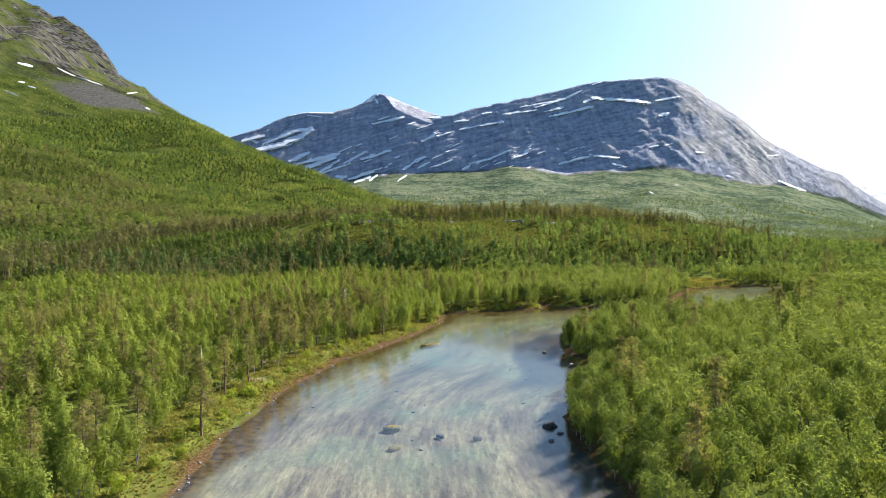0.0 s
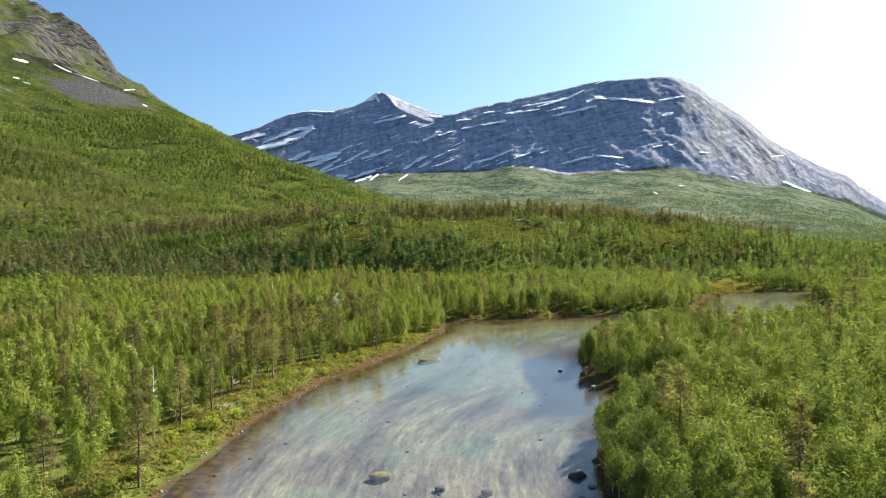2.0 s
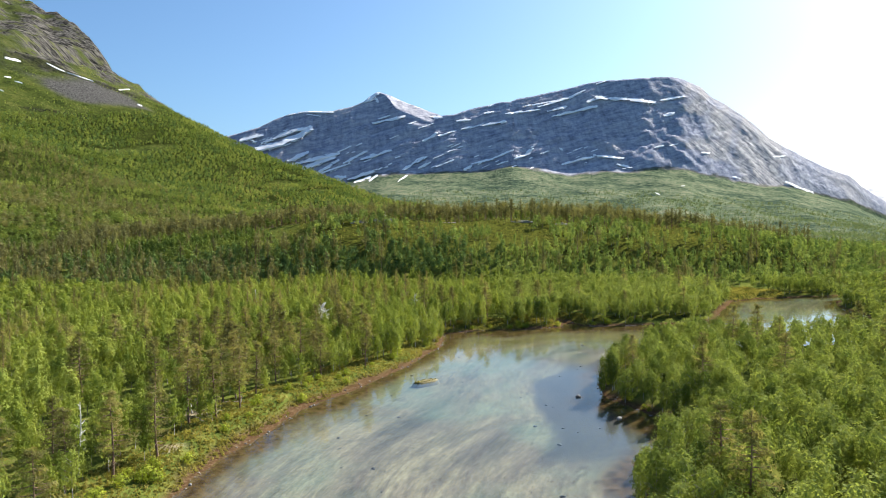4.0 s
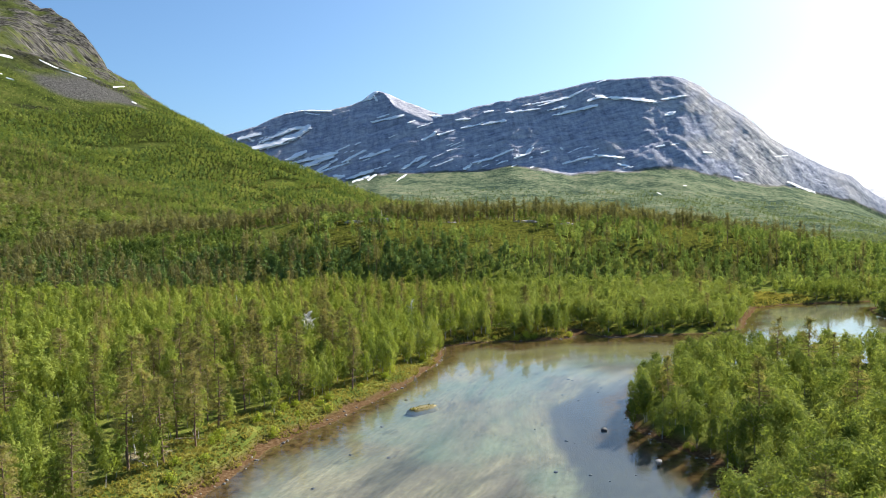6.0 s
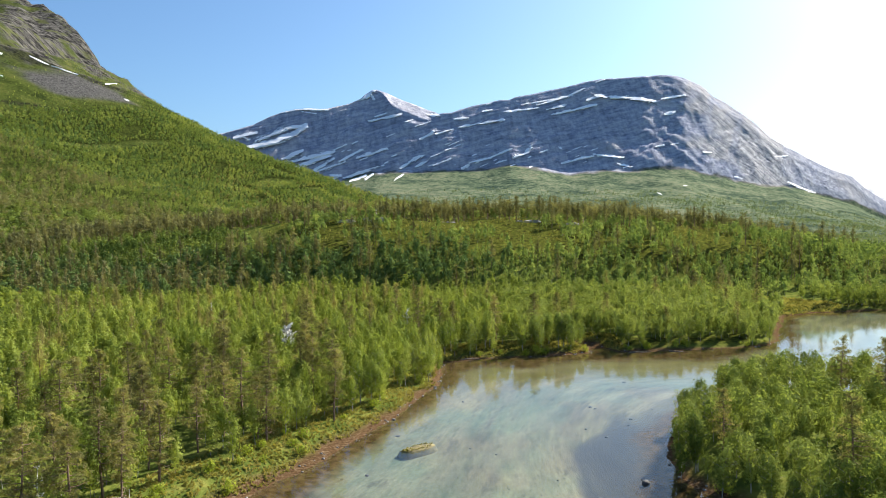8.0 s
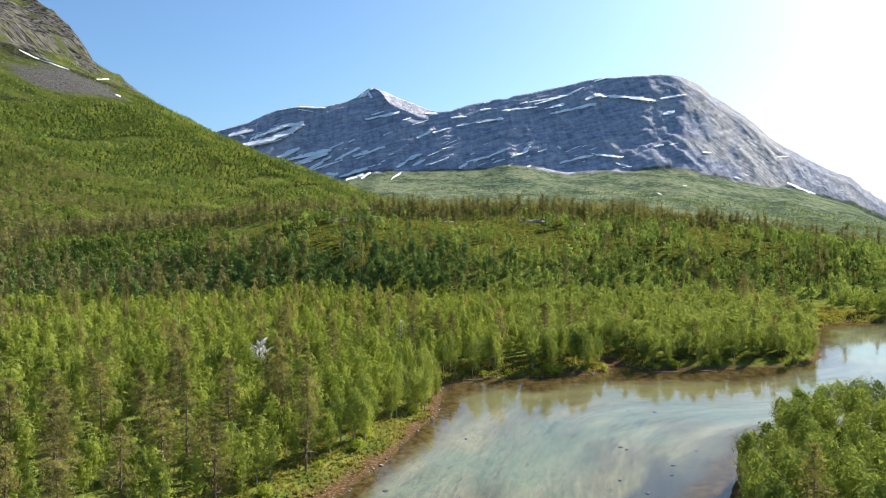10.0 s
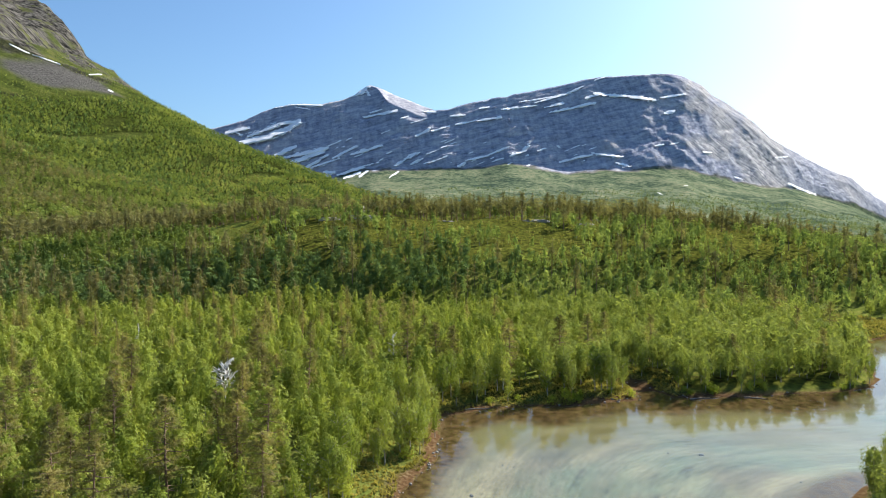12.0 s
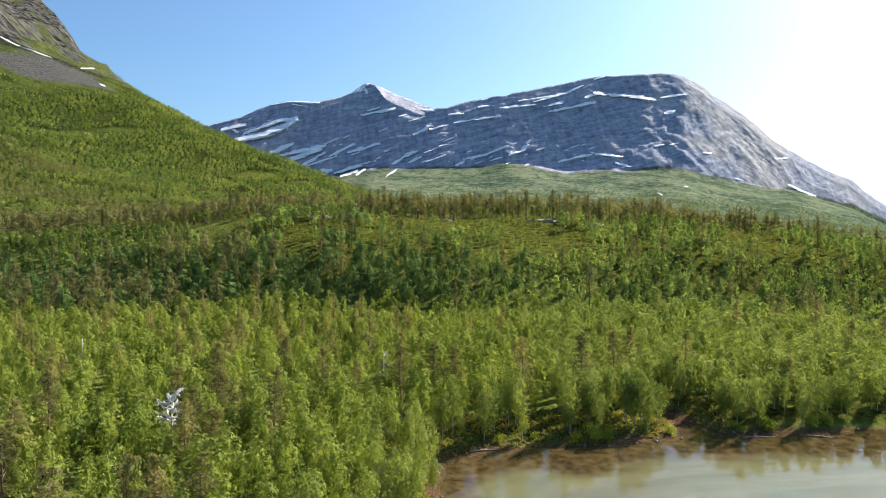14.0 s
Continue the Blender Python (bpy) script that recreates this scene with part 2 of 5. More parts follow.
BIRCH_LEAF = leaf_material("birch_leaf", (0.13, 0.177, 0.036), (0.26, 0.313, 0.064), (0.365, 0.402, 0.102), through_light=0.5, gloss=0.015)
# Mountain, alder, apron and knoll greens carry extra blue as distance haze.
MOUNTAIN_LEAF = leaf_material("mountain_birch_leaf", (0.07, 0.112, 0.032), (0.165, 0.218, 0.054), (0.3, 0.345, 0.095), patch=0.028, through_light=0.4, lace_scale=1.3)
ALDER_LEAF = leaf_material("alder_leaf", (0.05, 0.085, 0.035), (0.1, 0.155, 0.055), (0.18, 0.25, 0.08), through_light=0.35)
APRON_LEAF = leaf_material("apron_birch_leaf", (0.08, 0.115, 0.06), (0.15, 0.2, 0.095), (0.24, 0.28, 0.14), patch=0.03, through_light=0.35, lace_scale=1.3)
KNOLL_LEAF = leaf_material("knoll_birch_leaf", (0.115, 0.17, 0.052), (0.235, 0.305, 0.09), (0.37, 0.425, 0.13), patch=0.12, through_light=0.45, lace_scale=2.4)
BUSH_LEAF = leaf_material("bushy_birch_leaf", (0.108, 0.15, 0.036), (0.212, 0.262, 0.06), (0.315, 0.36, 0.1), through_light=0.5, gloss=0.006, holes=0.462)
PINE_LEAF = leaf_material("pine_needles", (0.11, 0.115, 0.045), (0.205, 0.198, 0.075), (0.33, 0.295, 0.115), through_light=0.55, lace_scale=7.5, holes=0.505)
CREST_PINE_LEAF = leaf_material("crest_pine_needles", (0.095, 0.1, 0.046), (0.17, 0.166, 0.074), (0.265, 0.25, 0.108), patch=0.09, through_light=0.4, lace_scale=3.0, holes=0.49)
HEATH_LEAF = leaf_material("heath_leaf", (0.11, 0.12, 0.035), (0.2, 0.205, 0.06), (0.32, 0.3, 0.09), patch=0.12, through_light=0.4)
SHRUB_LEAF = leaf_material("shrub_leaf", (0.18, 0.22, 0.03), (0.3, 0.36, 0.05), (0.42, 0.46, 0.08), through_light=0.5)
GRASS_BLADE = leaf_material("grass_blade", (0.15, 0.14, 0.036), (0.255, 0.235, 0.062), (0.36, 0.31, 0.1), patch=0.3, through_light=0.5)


def bark_material(name, low, high, band):
    m, nodes, links, p = material(name)
    pos = place(nodes)
    rough = texture(nodes, links, pos, band, 5.0, 0.65, (1, 1, 0.35))
    links.new(ramp(nodes, links, rough, [(0.32, low), (0.55, high)]), p.inputs["Base Color"])
    p.inputs["Roughness"].default_value = 0.85
    relief(nodes, links, p, rough, 0.6, 0.03)
    return m


BIRCH_BARK = bark_material("birch_bark", (0.06, 0.05, 0.042), (0.34, 0.32, 0.28), 7)
PINE_BARK = bark_material("pine_bark", (0.05, 0.035, 0.025), (0.2, 0.125, 0.08), 6)
DRIFTWOOD = bark_material("driftwood", (0.07, 0.06, 0.05), (0.24, 0.215, 0.185), 5)
DEAD_WOOD = bark_material("bleached_wood", (0.32, 0.3, 0.28), (0.68, 0.66, 0.63), 5)


def ground_material():
    m, nodes, links, p = material("forest_floor")
    pos = place(nodes)
    broad, mid, fine = texture(nodes, links, pos, 0.045), texture(nodes, links, pos, 0.35, 5), texture(nodes, links, pos, 3.2, 6, 0.65)
    moss = ramp(nodes, links, mid, [(0.3, (0.045, 0.062, 0.014)), (0.5, (0.105, 0.13, 0.026)), (0.7, (0.185, 0.185, 0.045))])
    heath = ramp(nodes, links, fine, [(0.3, (0.03, 0.024, 0.012)), (0.7, (0.1, 0.085, 0.032))])
    cover = blend(nodes, links, moss, heath, ramp(nodes, links, broad, [(0.5, 0.0), (0.7, 0.4)]))
    cover = blend(nodes, links, cover, (0.2, 0.18, 0.13), ramp(nodes, links, texture(nodes, links, pos, 0.09, 6, 0.7), [(0.69, 0.0), (0.73, 0.8)]))
    gravel = ramp(nodes, links, texture(nodes, links, pos, 2.6, 6, 0.7), [(0.3, (0.035, 0.02, 0.011)), (0.52, (0.105, 0.062, 0.03)), (0.72, (0.22, 0.165, 0.11))])
    turf = ramp(nodes, links, texture(nodes, links, pos, 0.5, 6, 0.7), [(0.36, (0.024, 0.02, 0.008)), (0.5, (0.06, 0.07, 0.012)), (0.64, (0.125, 0.125, 0.024))])
    cover = blend(nodes, links, cover, turf, mask(nodes, "meadow"))
    cover = blend(nodes, links, cover, ramp(nodes, links, texture(nodes, links, pos, 1.1, 5), [(0.36, (0.16, 0.12, 0.07)), (0.6, (0.36, 0.3, 0.2))]), mask(nodes, "sand"))
    colour = blend(nodes, links, cover, gravel, mask(nodes, "shingle"))
    links.new(colour, p.inputs["Base Color"])
    p.inputs["Roughness"].default_value = 0.9
    p.inputs["Specular IOR Level"].default_value = 0.0
    relief(nodes, links, p, blend(nodes, links, fine, mid, 0.5), 0.7, 0.5)
    return m


def bed_material():
    """Sand, silt and stones under the water, drawn out along the current."""
    m, nodes, links, p = material("river_bed")
    uv = nodes.new("ShaderNodeUVMap").outputs["UV"]
    pos = place(nodes)
    long = texture(nodes, links, uv, 1.0, 9, 0.76, (0.11, 0.75, 1))
    veil = texture(nodes, links, uv, 1.0, 5, 0.62, (0.035, 0.16, 1))
    spots = texture(nodes, links, uv, 1.0, 6, 0.75, (0.4, 1.3, 1))
    fine = blend(nodes, links, texture(nodes, links, pos, 2.2, 5, 0.75), texture(nodes, links, uv, 1.0, 7, 0.75, (0.5, 2.2, 1)), 0.5)
    broad = texture(nodes, links, pos, 0.04, 3, 0.5)
    lively = mask(nodes, "lively")
    cloud = texture(nodes, links, uv, 1.0, 5, 0.6, (0.05, 0.1, 1))
    drift = blend(nodes, links, blend(nodes, links, veil, cloud, 0.4), long, ramp(nodes, links, lively, [(0.0, 0.3), (1.0, 0.5)]))
    swift = ramp(nodes, links, drift, [(0.41, (0.1, 0.08, 0.082)), (0.475, (0.175, 0.148, 0.138)), (0.525, (0.265, 0.228, 0.178)), (0.59, (0.42, 0.37, 0.27))])
    quiet = ramp(nodes, links, drift, [(0.4, (0.1, 0.095, 0.068)), (0.5, (0.205, 0.183, 0.12)), (0.59, (0.33, 0.29, 0.18))])
    pale = blend(nodes, links, quiet, swift, lively)
    pale = blend(nodes, links, pale, (0.19, 0.27, 0.2), ramp(nodes, links, broad, [(0.47, 0.0), (0.6, 0.42)]))
    weed = texture(nodes, links, uv, 1.0, 8, 0.72, (0.09, 0.3, 1))
    pale = blend(nodes, links, pale, (0.075, 0.078, 0.066), ramp(nodes, links, weed, [(0.575, 0.0), (0.64, 0.6)]))
    pale = blend(nodes, links, pale, blend(nodes, links, pale, (0.55, 0.52, 0.5), 1.0, "MULTIPLY"), ramp(nodes, links, fine, [(0.42, 0.65), (0.58, 0.0)]))
    # Dark for deep water, and for tree shade painted along the lower bank.
    streak = blend(nodes, links, pale, (0.058, 0.058, 0.07), blend(nodes, links, mask(nodes, "deep_and_shade"), ramp(nodes, links, fine, [(0.42, 1.0), (0.62, 0.72)]), 1.0, "MULTIPLY"))
    stones = blend(nodes, links, streak, (0.03, 0.032, 0.03), ramp(nodes, links, spots, [(0.61, 0.0), (0.66, 0.8)]))
    rusty = ramp(nodes, links, texture(nodes, links, pos, 0.8, 5), [(0.35, (0.04, 0.023, 0.01)), (0.65, (0.13, 0.08, 0.036))])
    stones = blend(nodes, links, stones, (0.15, 0.125, 0.045), mask(nodes, "weedy"))
    links.new(blend(nodes, links, stones, rusty, mask(nodes, "shallow")), p.inputs["Base Color"])
    p.inputs["Roughness"].default_value = 0.9
    p.inputs["Specular IOR Level"].default_value = 0.0
    relief(nodes, links, p, spots, 0.5, 0.15)
    return m


def water_material():
    m, nodes, links, p = material("river_water")
    nodes.remove(p)
    uv = nodes.new("ShaderNodeUVMap").outputs["UV"]
    pos = place(nodes)
    wave = texture(nodes, links, pos, 1.6, 4, 0.6)
    run = texture(nodes, links, uv, 1.0, 4, 0.6, (0.25, 0.9, 1))
    calm = ramp(nodes, links, mask(nodes, "lively"), [(0.0, 0.06), (1.0, 0.8)])
    height = blend(nodes, links, blend(nodes, links, wave, run, 0.5), calm, 1.0, "MULTIPLY")
    bump = nodes.new("ShaderNodeBump")
    bump.inputs["Strength"].default_value, bump.inputs["Distance"].default_value = 0.5, 0.12
    links.new(height, bump.inputs["Height"])
    clear = nodes.new("ShaderNodeBsdfTransparent")
    clear.inputs["Color"].default_value = (0.9, 0.95, 0.92, 1)
    silt = nodes.new("ShaderNodeBsdfDiffuse")
    silt.inputs["Color"].default_value = (0.26, 0.225, 0.17, 1)
    body = nodes.new("ShaderNodeMixShader")
    links.new(blend(nodes, links, ramp(nodes, links, texture(nodes, links, uv, 1.0, 6, 0.68, (0.07, 0.3, 1)), [(0.42, 0.02), (0.66, 0.28)]), mask(nodes, "milky"), 1.0, "MULTIPLY"), body.inputs["Fac"])
    links.new(clear.outputs[0], body.inputs[1])
    links.new(silt.outputs[0], body.inputs[2])
    gloss = nodes.new("ShaderNodeBsdfGlossy")
    gloss.inputs["Roughness"].default_value = 0.06
    facing = nodes.new("ShaderNodeLayerWeight")
    facing.inputs["Blend"].default_value = 0.5
    power, fresnel = nodes.new("ShaderNodeMath"), nodes.new("ShaderNodeMath")
    power.operation, fresnel.operation = "POWER", "MULTIPLY_ADD"
    links.new(facing.outputs["Facing"], power.inputs[0])
    power.inputs[1].default_value = 5.0
    links.new(power.outputs[0], fresnel.inputs[0])
    fresnel.inputs[1].default_value, fresnel.inputs[2].default_value = 0.98, 0.02
    links.new(bump.outputs["Normal"], gloss.inputs["Normal"])
    links.new(bump.outputs["Normal"], facing.inputs["Normal"])
    mix = nodes.new("ShaderNodeMixShader")
    links.new(fresnel.outputs[0], mix.inputs["Fac"])
    links.new(body.outputs[0], mix.inputs[1])
    links.new(gloss.outputs[0], mix.inputs[2])
    links.new(mix.outputs[0], nodes["Material Output"].inputs["Surface"])
    return m


def hill_material():
    m, nodes, links, p = material("hillside_cover")
    pos = place(nodes)
    mid, fine = texture(nodes, links, pos, 0.03, 6, 0.6), texture(nodes, links, pos, 0.22, 6, 0.7)
    green = ramp(nodes, links, blend(nodes, links, mid, fine, 0.45), [(0.36, (0.02, 0.03, 0.01)), (0.5, (0.062, 0.08, 0.018)), (0.64, (0.12, 0.125, 0.036))])
    strata = blend(nodes, links, grain(nodes, links, pos, (0.56, 0.33, -0.76), 45, 7, 9, 0.75), texture(nodes, links, pos, 0.07, 9, 0.78), 0.45)
    rock = ramp(nodes, links, strata, [(0.43, (0.01, 0.01, 0.01)), (0.48, (0.055, 0.052, 0.048)), (0.54, (0.125, 0.118, 0.108)), (0.61, (0.23, 0.213, 0.19))])
    rock = blend(nodes, links, rock, (0.09, 0.1, 0.028), ramp(nodes, links, texture(nodes, links, pos, 0.035, 6, 0.7), [(0.53, 0.0), (0.6, 0.75)]))
    scree = ramp(nodes, links, texture(nodes, links, pos, 0.3, 7, 0.8), [(0.38, (0.02, 0.02, 0.02)), (0.6, (0.135, 0.13, 0.122))])
    # Shade under the trees, put into the ground colour where wooded.
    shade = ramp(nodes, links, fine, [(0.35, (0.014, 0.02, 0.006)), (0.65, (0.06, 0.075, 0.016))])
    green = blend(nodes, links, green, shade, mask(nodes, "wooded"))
    colour = blend(nodes, links, green, rock, mask(nodes, "rock"))
    colour = blend(nodes, links, colour, scree, mask(nodes, "scree"))
    # Shade under the ledge, painted on as near-black rock.
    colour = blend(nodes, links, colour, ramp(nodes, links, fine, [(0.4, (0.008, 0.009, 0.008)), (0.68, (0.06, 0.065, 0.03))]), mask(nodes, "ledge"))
    links.new(colour, p.inputs["Base Color"])
    p.inputs["Roughness"].default_value = 0.9
    p.inputs["Specular IOR Level"].default_value = 0.0
    relief(nodes, links, p, blend(nodes, links, strata, fine, 0.5), 0.9, 8.0)
    return m


def massif_material():
    m, nodes, links, p = material("bare_mountain")
    pos = place(nodes)
    broad = texture(nodes, links, pos, 0.006, 6, 0.6)
    strata = grain(nodes, links, pos, (0.95, 0.1, 0.28), 120, 14, 9, 0.68)
    crack = texture(nodes, links, pos, 0.05, 9, 0.78)
    gully = grain(nodes, links, pos, (-0.1, 0.6, 0.8), 90, 16, 8, 0.7)
    face = blend(nodes, links, blend(nodes, links, strata, gully, 0.4), crack, 0.35)
    # Grey rock made paler and bluer: distance haze is mixed into these colours.
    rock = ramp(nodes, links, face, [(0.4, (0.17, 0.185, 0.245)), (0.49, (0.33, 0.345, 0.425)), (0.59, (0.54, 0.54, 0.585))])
    rock = blend(nodes, links, rock, (0.56, 0.51, 0.48), ramp(nodes, links, broad, [(0.52, 0.0), (0.7, 0.5)]))
    slabs = blend(nodes, links, grain(nodes, links, pos, (0.75, -0.1, -0.65), 110, 9, 9, 0.72), crack, 0.4)
    # Pale slab rock, lightened further for haze and sun on the dome.
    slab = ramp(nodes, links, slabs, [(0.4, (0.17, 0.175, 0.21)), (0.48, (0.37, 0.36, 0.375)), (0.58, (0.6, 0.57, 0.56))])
    rock = blend(nodes, links, rock, slab, mask(nodes, "slab"))
    copse = texture(nodes, links, pos, 0.075, 8, 0.75)
    glade = texture(nodes, links, pos, 0.011, 7, 0.65)
    # Heath greens lifted and blued a little for the same haze.
    heath = ramp(nodes, links, blend(nodes, links, copse, glade, 0.45), [(0.43, (0.042, 0.066, 0.046)), (0.5, (0.112, 0.145, 0.086)), (0.58, (0.205, 0.215, 0.135))])
    heath = blend(nodes, links, heath, (0.33, 0.31, 0.25), ramp(nodes, links, texture(nodes, links, pos, 0.03, 9, 0.8), [(0.6, 0.0), (0.68, 0.5)]))
    edge = blend(nodes, links, mask(nodes, "green"), texture(nodes, links, pos, 0.03, 8, 0.75), 0.35)
    talus = ramp(nodes, links, crack, [(0.4, (0.07, 0.075, 0.06)), (0.6, (0.21, 0.2, 0.165))])
    colour = blend(nodes, links, rock, talus, ramp(nodes, links, edge, [(0.2, 0.0), (0.36, 0.9)]))
    colour = blend(nodes, links, colour, heath, ramp(nodes, links, edge, [(0.42, 0.0), (0.56, 1.0)]))
    links.new(colour, p.inputs["Base Color"])
    p.inputs["Roughness"].default_value = 0.85
    p.inputs["Specular IOR Level"].default_value = 0.0
    relief(nodes, links, p, blend(nodes, links, face, slabs, 0.5), 1.0, 9.0)
    return m


def plain_rock(name, low, high, scale=2.0):
    m, nodes, links, p = material(name)
    pos = place(nodes)
    n = texture(nodes, links, pos, scale, 7, 0.7)
    links.new(ramp(nodes, links, n, [(0.32, low), (0.66, high)]), p.inputs["Base Color"])
    p.inputs["Roughness"].default_value = 0.8
    relief(nodes, links, p, n, 0.7, 0.12)
    return m


GROUND, BED, WATER, HILL, MASSIF = ground_material(), bed_material(), water_material(), hill_material(), massif_material()
SNOW = plain_rock("old_snow", (0.82, 0.84, 0.87), (0.93, 0.93, 0.94), 0.05)
GREY_STONE = plain_rock("grey_stone", (0.1, 0.095, 0.09), (0.34, 0.32, 0.3))
DARK_STONE = plain_rock("wet_dark_stone", (0.015, 0.015, 0.016), (0.075, 0.075, 0.08))
MOSSY_STONE = plain_rock("mossy_stone", (0.06, 0.05, 0.018), (0.22, 0.175, 0.055))
FAR_ROCK = plain_rock("far_ridge_rock", (0.2, 0.22, 0.26), (0.75, 0.77, 0.8), 0.012)


# ---- mesh helpers ----
def mesh_from(name, verts, faces, mats, smooth=False, slots=None):
    """A mesh from arrays: faces all triangles or all quads."""
    me = bpy.data.meshes.new(name)
    verts, faces = np.asarray(verts, np.float32), np.asarray(faces, np.int32)
    n, k = faces.shape
    me.vertices.add(len(verts))
    me.vertices.foreach_set("co", verts.ravel())
    me.loops.add(n * k)
    me.loops.foreach_set("vertex_index", faces.ravel())
    me.polygons.add(n)
    me.polygons.foreach_set("loop_start", np.arange(0, n * k, k, dtype=np.int32))
    me.polygons.foreach_set("use_smooth", np.full(n, smooth))
    for m in mats:
        me.materials.append(m)
    if slots is not None:
        me.polygons.foreach_set("material_index", np.asarray(slots, np.int32))
    me.update(calc_edges=True)
    return me


def sheet(xs, ys, height):
    """Verts and quads of a height field over the lines xs and ys."""
    X, Y = np.meshgrid(xs, ys, indexing="ij")
    Z = height(X, Y)
    i = np.arange(len(xs) * len(ys)).reshape(len(xs), len(ys))
    quads = np.stack([i[:-1, :-1], i[1:, :-1], i[1:, 1:], i[:-1, 1:]], -1).reshape(-1, 4)
    return np.stack([X, Y, Z], -1).reshape(-1, 3), quads


def attribute(me, name, values):
    a = me.attributes.new(name, "FLOAT", "POINT")
    a.data.foreach_set("value", np.asarray(values, np.float32).ravel())


def part(name, me, parent, label=""):
    ob = new(name, me)
    ob.parent = parent
    return tagged(ob, label)


def lines(*runs):
    """Grid lines from runs of (start, end, step)."""
    return np.unique(np.concatenate([np.arange(a, b, s) for a, b, s in runs] + [[runs[-1][1]]]))


# ---- ground, river, mountains ----
SAND_SPOTS = [(-42.6, 150, 3.5, 2.6), (-39.5, 134.5, 1.8, 2.5)]
v, q = sheet(lines((-4800, -1200, 300), (-1200, -200, 50), (-200, -64, 5), (-64, 150, 1.3), (150, 330, 4), (330, 1200, 40), (1200, 4800, 300)),
             lines((-4800, -400, 400), (-400, 40, 20), (40, 70, 3), (70, 320, 1.3), (320, 560, 4), (560, 1300, 30), (1300, 4800, 250)), valley)
me = mesh_from("ground", v, q, [GROUND], True)
d = shore_distance(v[:, 0], v[:, 1])
attribute(me, "shingle", 1 - ease((d - 1.2 - 1.3 * lattice(v[:, 0] / 9, v[:, 1] / 9) - (v[:, 0] < 0) * (0.1 + 1.0 * lattice(v[:, 0] / 4, v[:, 1] / 14))) / 1.8))
attribute(me, "meadow", ease((v[:, 1] - 345) / 20) * ease((470 - v[:, 1]) / 30) * ease((v[:, 0] + 110) / 30) * ease((190 - v[:, 0]) / 40) + ease((d - 2) / 3) * ease((13 - d) / 5) * (v[:, 1] > 233) * (v[:, 1] < 330))
attribute(me, "sand", sum(ease(1.6 - 1.5 * np.hypot((v[:, 0] - sx) / rx, (v[:, 1] - sy) / ry) + 0.7 * lattice(v[:, 0] / 1.4, v[:, 1] / 1.4)) for sx, sy, rx, ry in SAND_SPOTS))
tagged(new("ground", me), "mossy green valley floor with grass, heath and gravelly river banks", "ground", kind="structure")

v, q = sheet(lines((-1650, 40, 9)), lines((120, 2300, 9)), hillside)
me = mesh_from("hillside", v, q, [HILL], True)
u = -0.946 * v[:, 0] + 0.324 * v[:, 1]
edge = fbm(v[:, 0], v[:, 1], 110, 4)
low_rock = 1118 - 75 * ease((v[:, 1] - 1250) / 90)
rock = ease((u - low_rock + 30 * edge) / 24) * (1 - 0.85 * ease((fbm(v[:, 0] + 400, v[:, 1] * 0.6, 60, 5, 0.65) - 0.3) / 0.22))
attribute(me, "rock", rock)
# Mask of the painted shade band; the rock's lower edge shares it.
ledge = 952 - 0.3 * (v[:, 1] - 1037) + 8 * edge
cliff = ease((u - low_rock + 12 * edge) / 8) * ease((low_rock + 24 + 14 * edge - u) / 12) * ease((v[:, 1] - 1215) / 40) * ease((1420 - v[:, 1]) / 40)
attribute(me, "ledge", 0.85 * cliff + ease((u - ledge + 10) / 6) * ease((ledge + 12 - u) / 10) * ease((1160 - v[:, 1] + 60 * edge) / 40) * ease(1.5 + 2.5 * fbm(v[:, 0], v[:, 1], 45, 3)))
attribute(me, "scree", ease(2.4 * (1.0 - np.hypot((u - 1002) / 70, (v[:, 1] - 1232) / 92) + 0.5 * edge)) * (1 - rock))
# Ground darkened as tree shade, except on the grass strips.
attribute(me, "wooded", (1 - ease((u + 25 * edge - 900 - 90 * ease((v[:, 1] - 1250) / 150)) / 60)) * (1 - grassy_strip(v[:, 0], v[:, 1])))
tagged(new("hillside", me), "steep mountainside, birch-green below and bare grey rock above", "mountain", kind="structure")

# The mountain's sheet runs along bearings, close together on the steep face.
BEARINGS = np.arange(-0.6, 0.9, 0.0026)
far_foot, z_foot, far_lip, z_lip, far_top, z_top = mountain_lines(BEARINGS)
away = np.concatenate([np.linspace(850 + 0 * far_foot, far_foot, 60)[:-1], np.linspace(far_foot, far_lip, 74)[:-1], np.linspace(far_lip, far_top, 9)[:-1], np.linspace(far_top, far_top + 350, 5)]).T
X, Y = BEARINGS[:, None] * away, away
Z = massif(X, Y)
SLOPE_E = (Z - EYE_HEIGHT) / Y
i = np.arange(Z.size).reshape(Z.shape)
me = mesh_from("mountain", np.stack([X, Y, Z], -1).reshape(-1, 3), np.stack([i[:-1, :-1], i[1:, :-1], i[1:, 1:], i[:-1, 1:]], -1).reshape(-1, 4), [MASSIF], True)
edge = fbm(X, Z * 2, 150, 5, 0.6)
above = Z - z_foot[:, None]
s = BEARINGS[:, None] + 0 * Y
attribute(me, "green", 1 - ease((above + 20 + 14 * edge - 25 * ease((s - 0.47) / 0.1) * (0.6 + edge)) / 26) * (Y > far_foot[:, None] - 150))
bald = ease((s + 0.1) / 0.015) * ease((-0.02 - s) / 0.02) * (Y > far_lip[:, None])
slab = ease((s - 0.31 + 0.05 * edge - 0.07 * ease((90 - above) / 60)) / 0.06) * (0.45 + 0.75 * ease(1.3 * fbm(X - 0.8 * Z, Z * 0.3, 90, 4, 0.6) + 0.5)) * (1 - 0.75 * ease((s - 0.47) / 0.04))
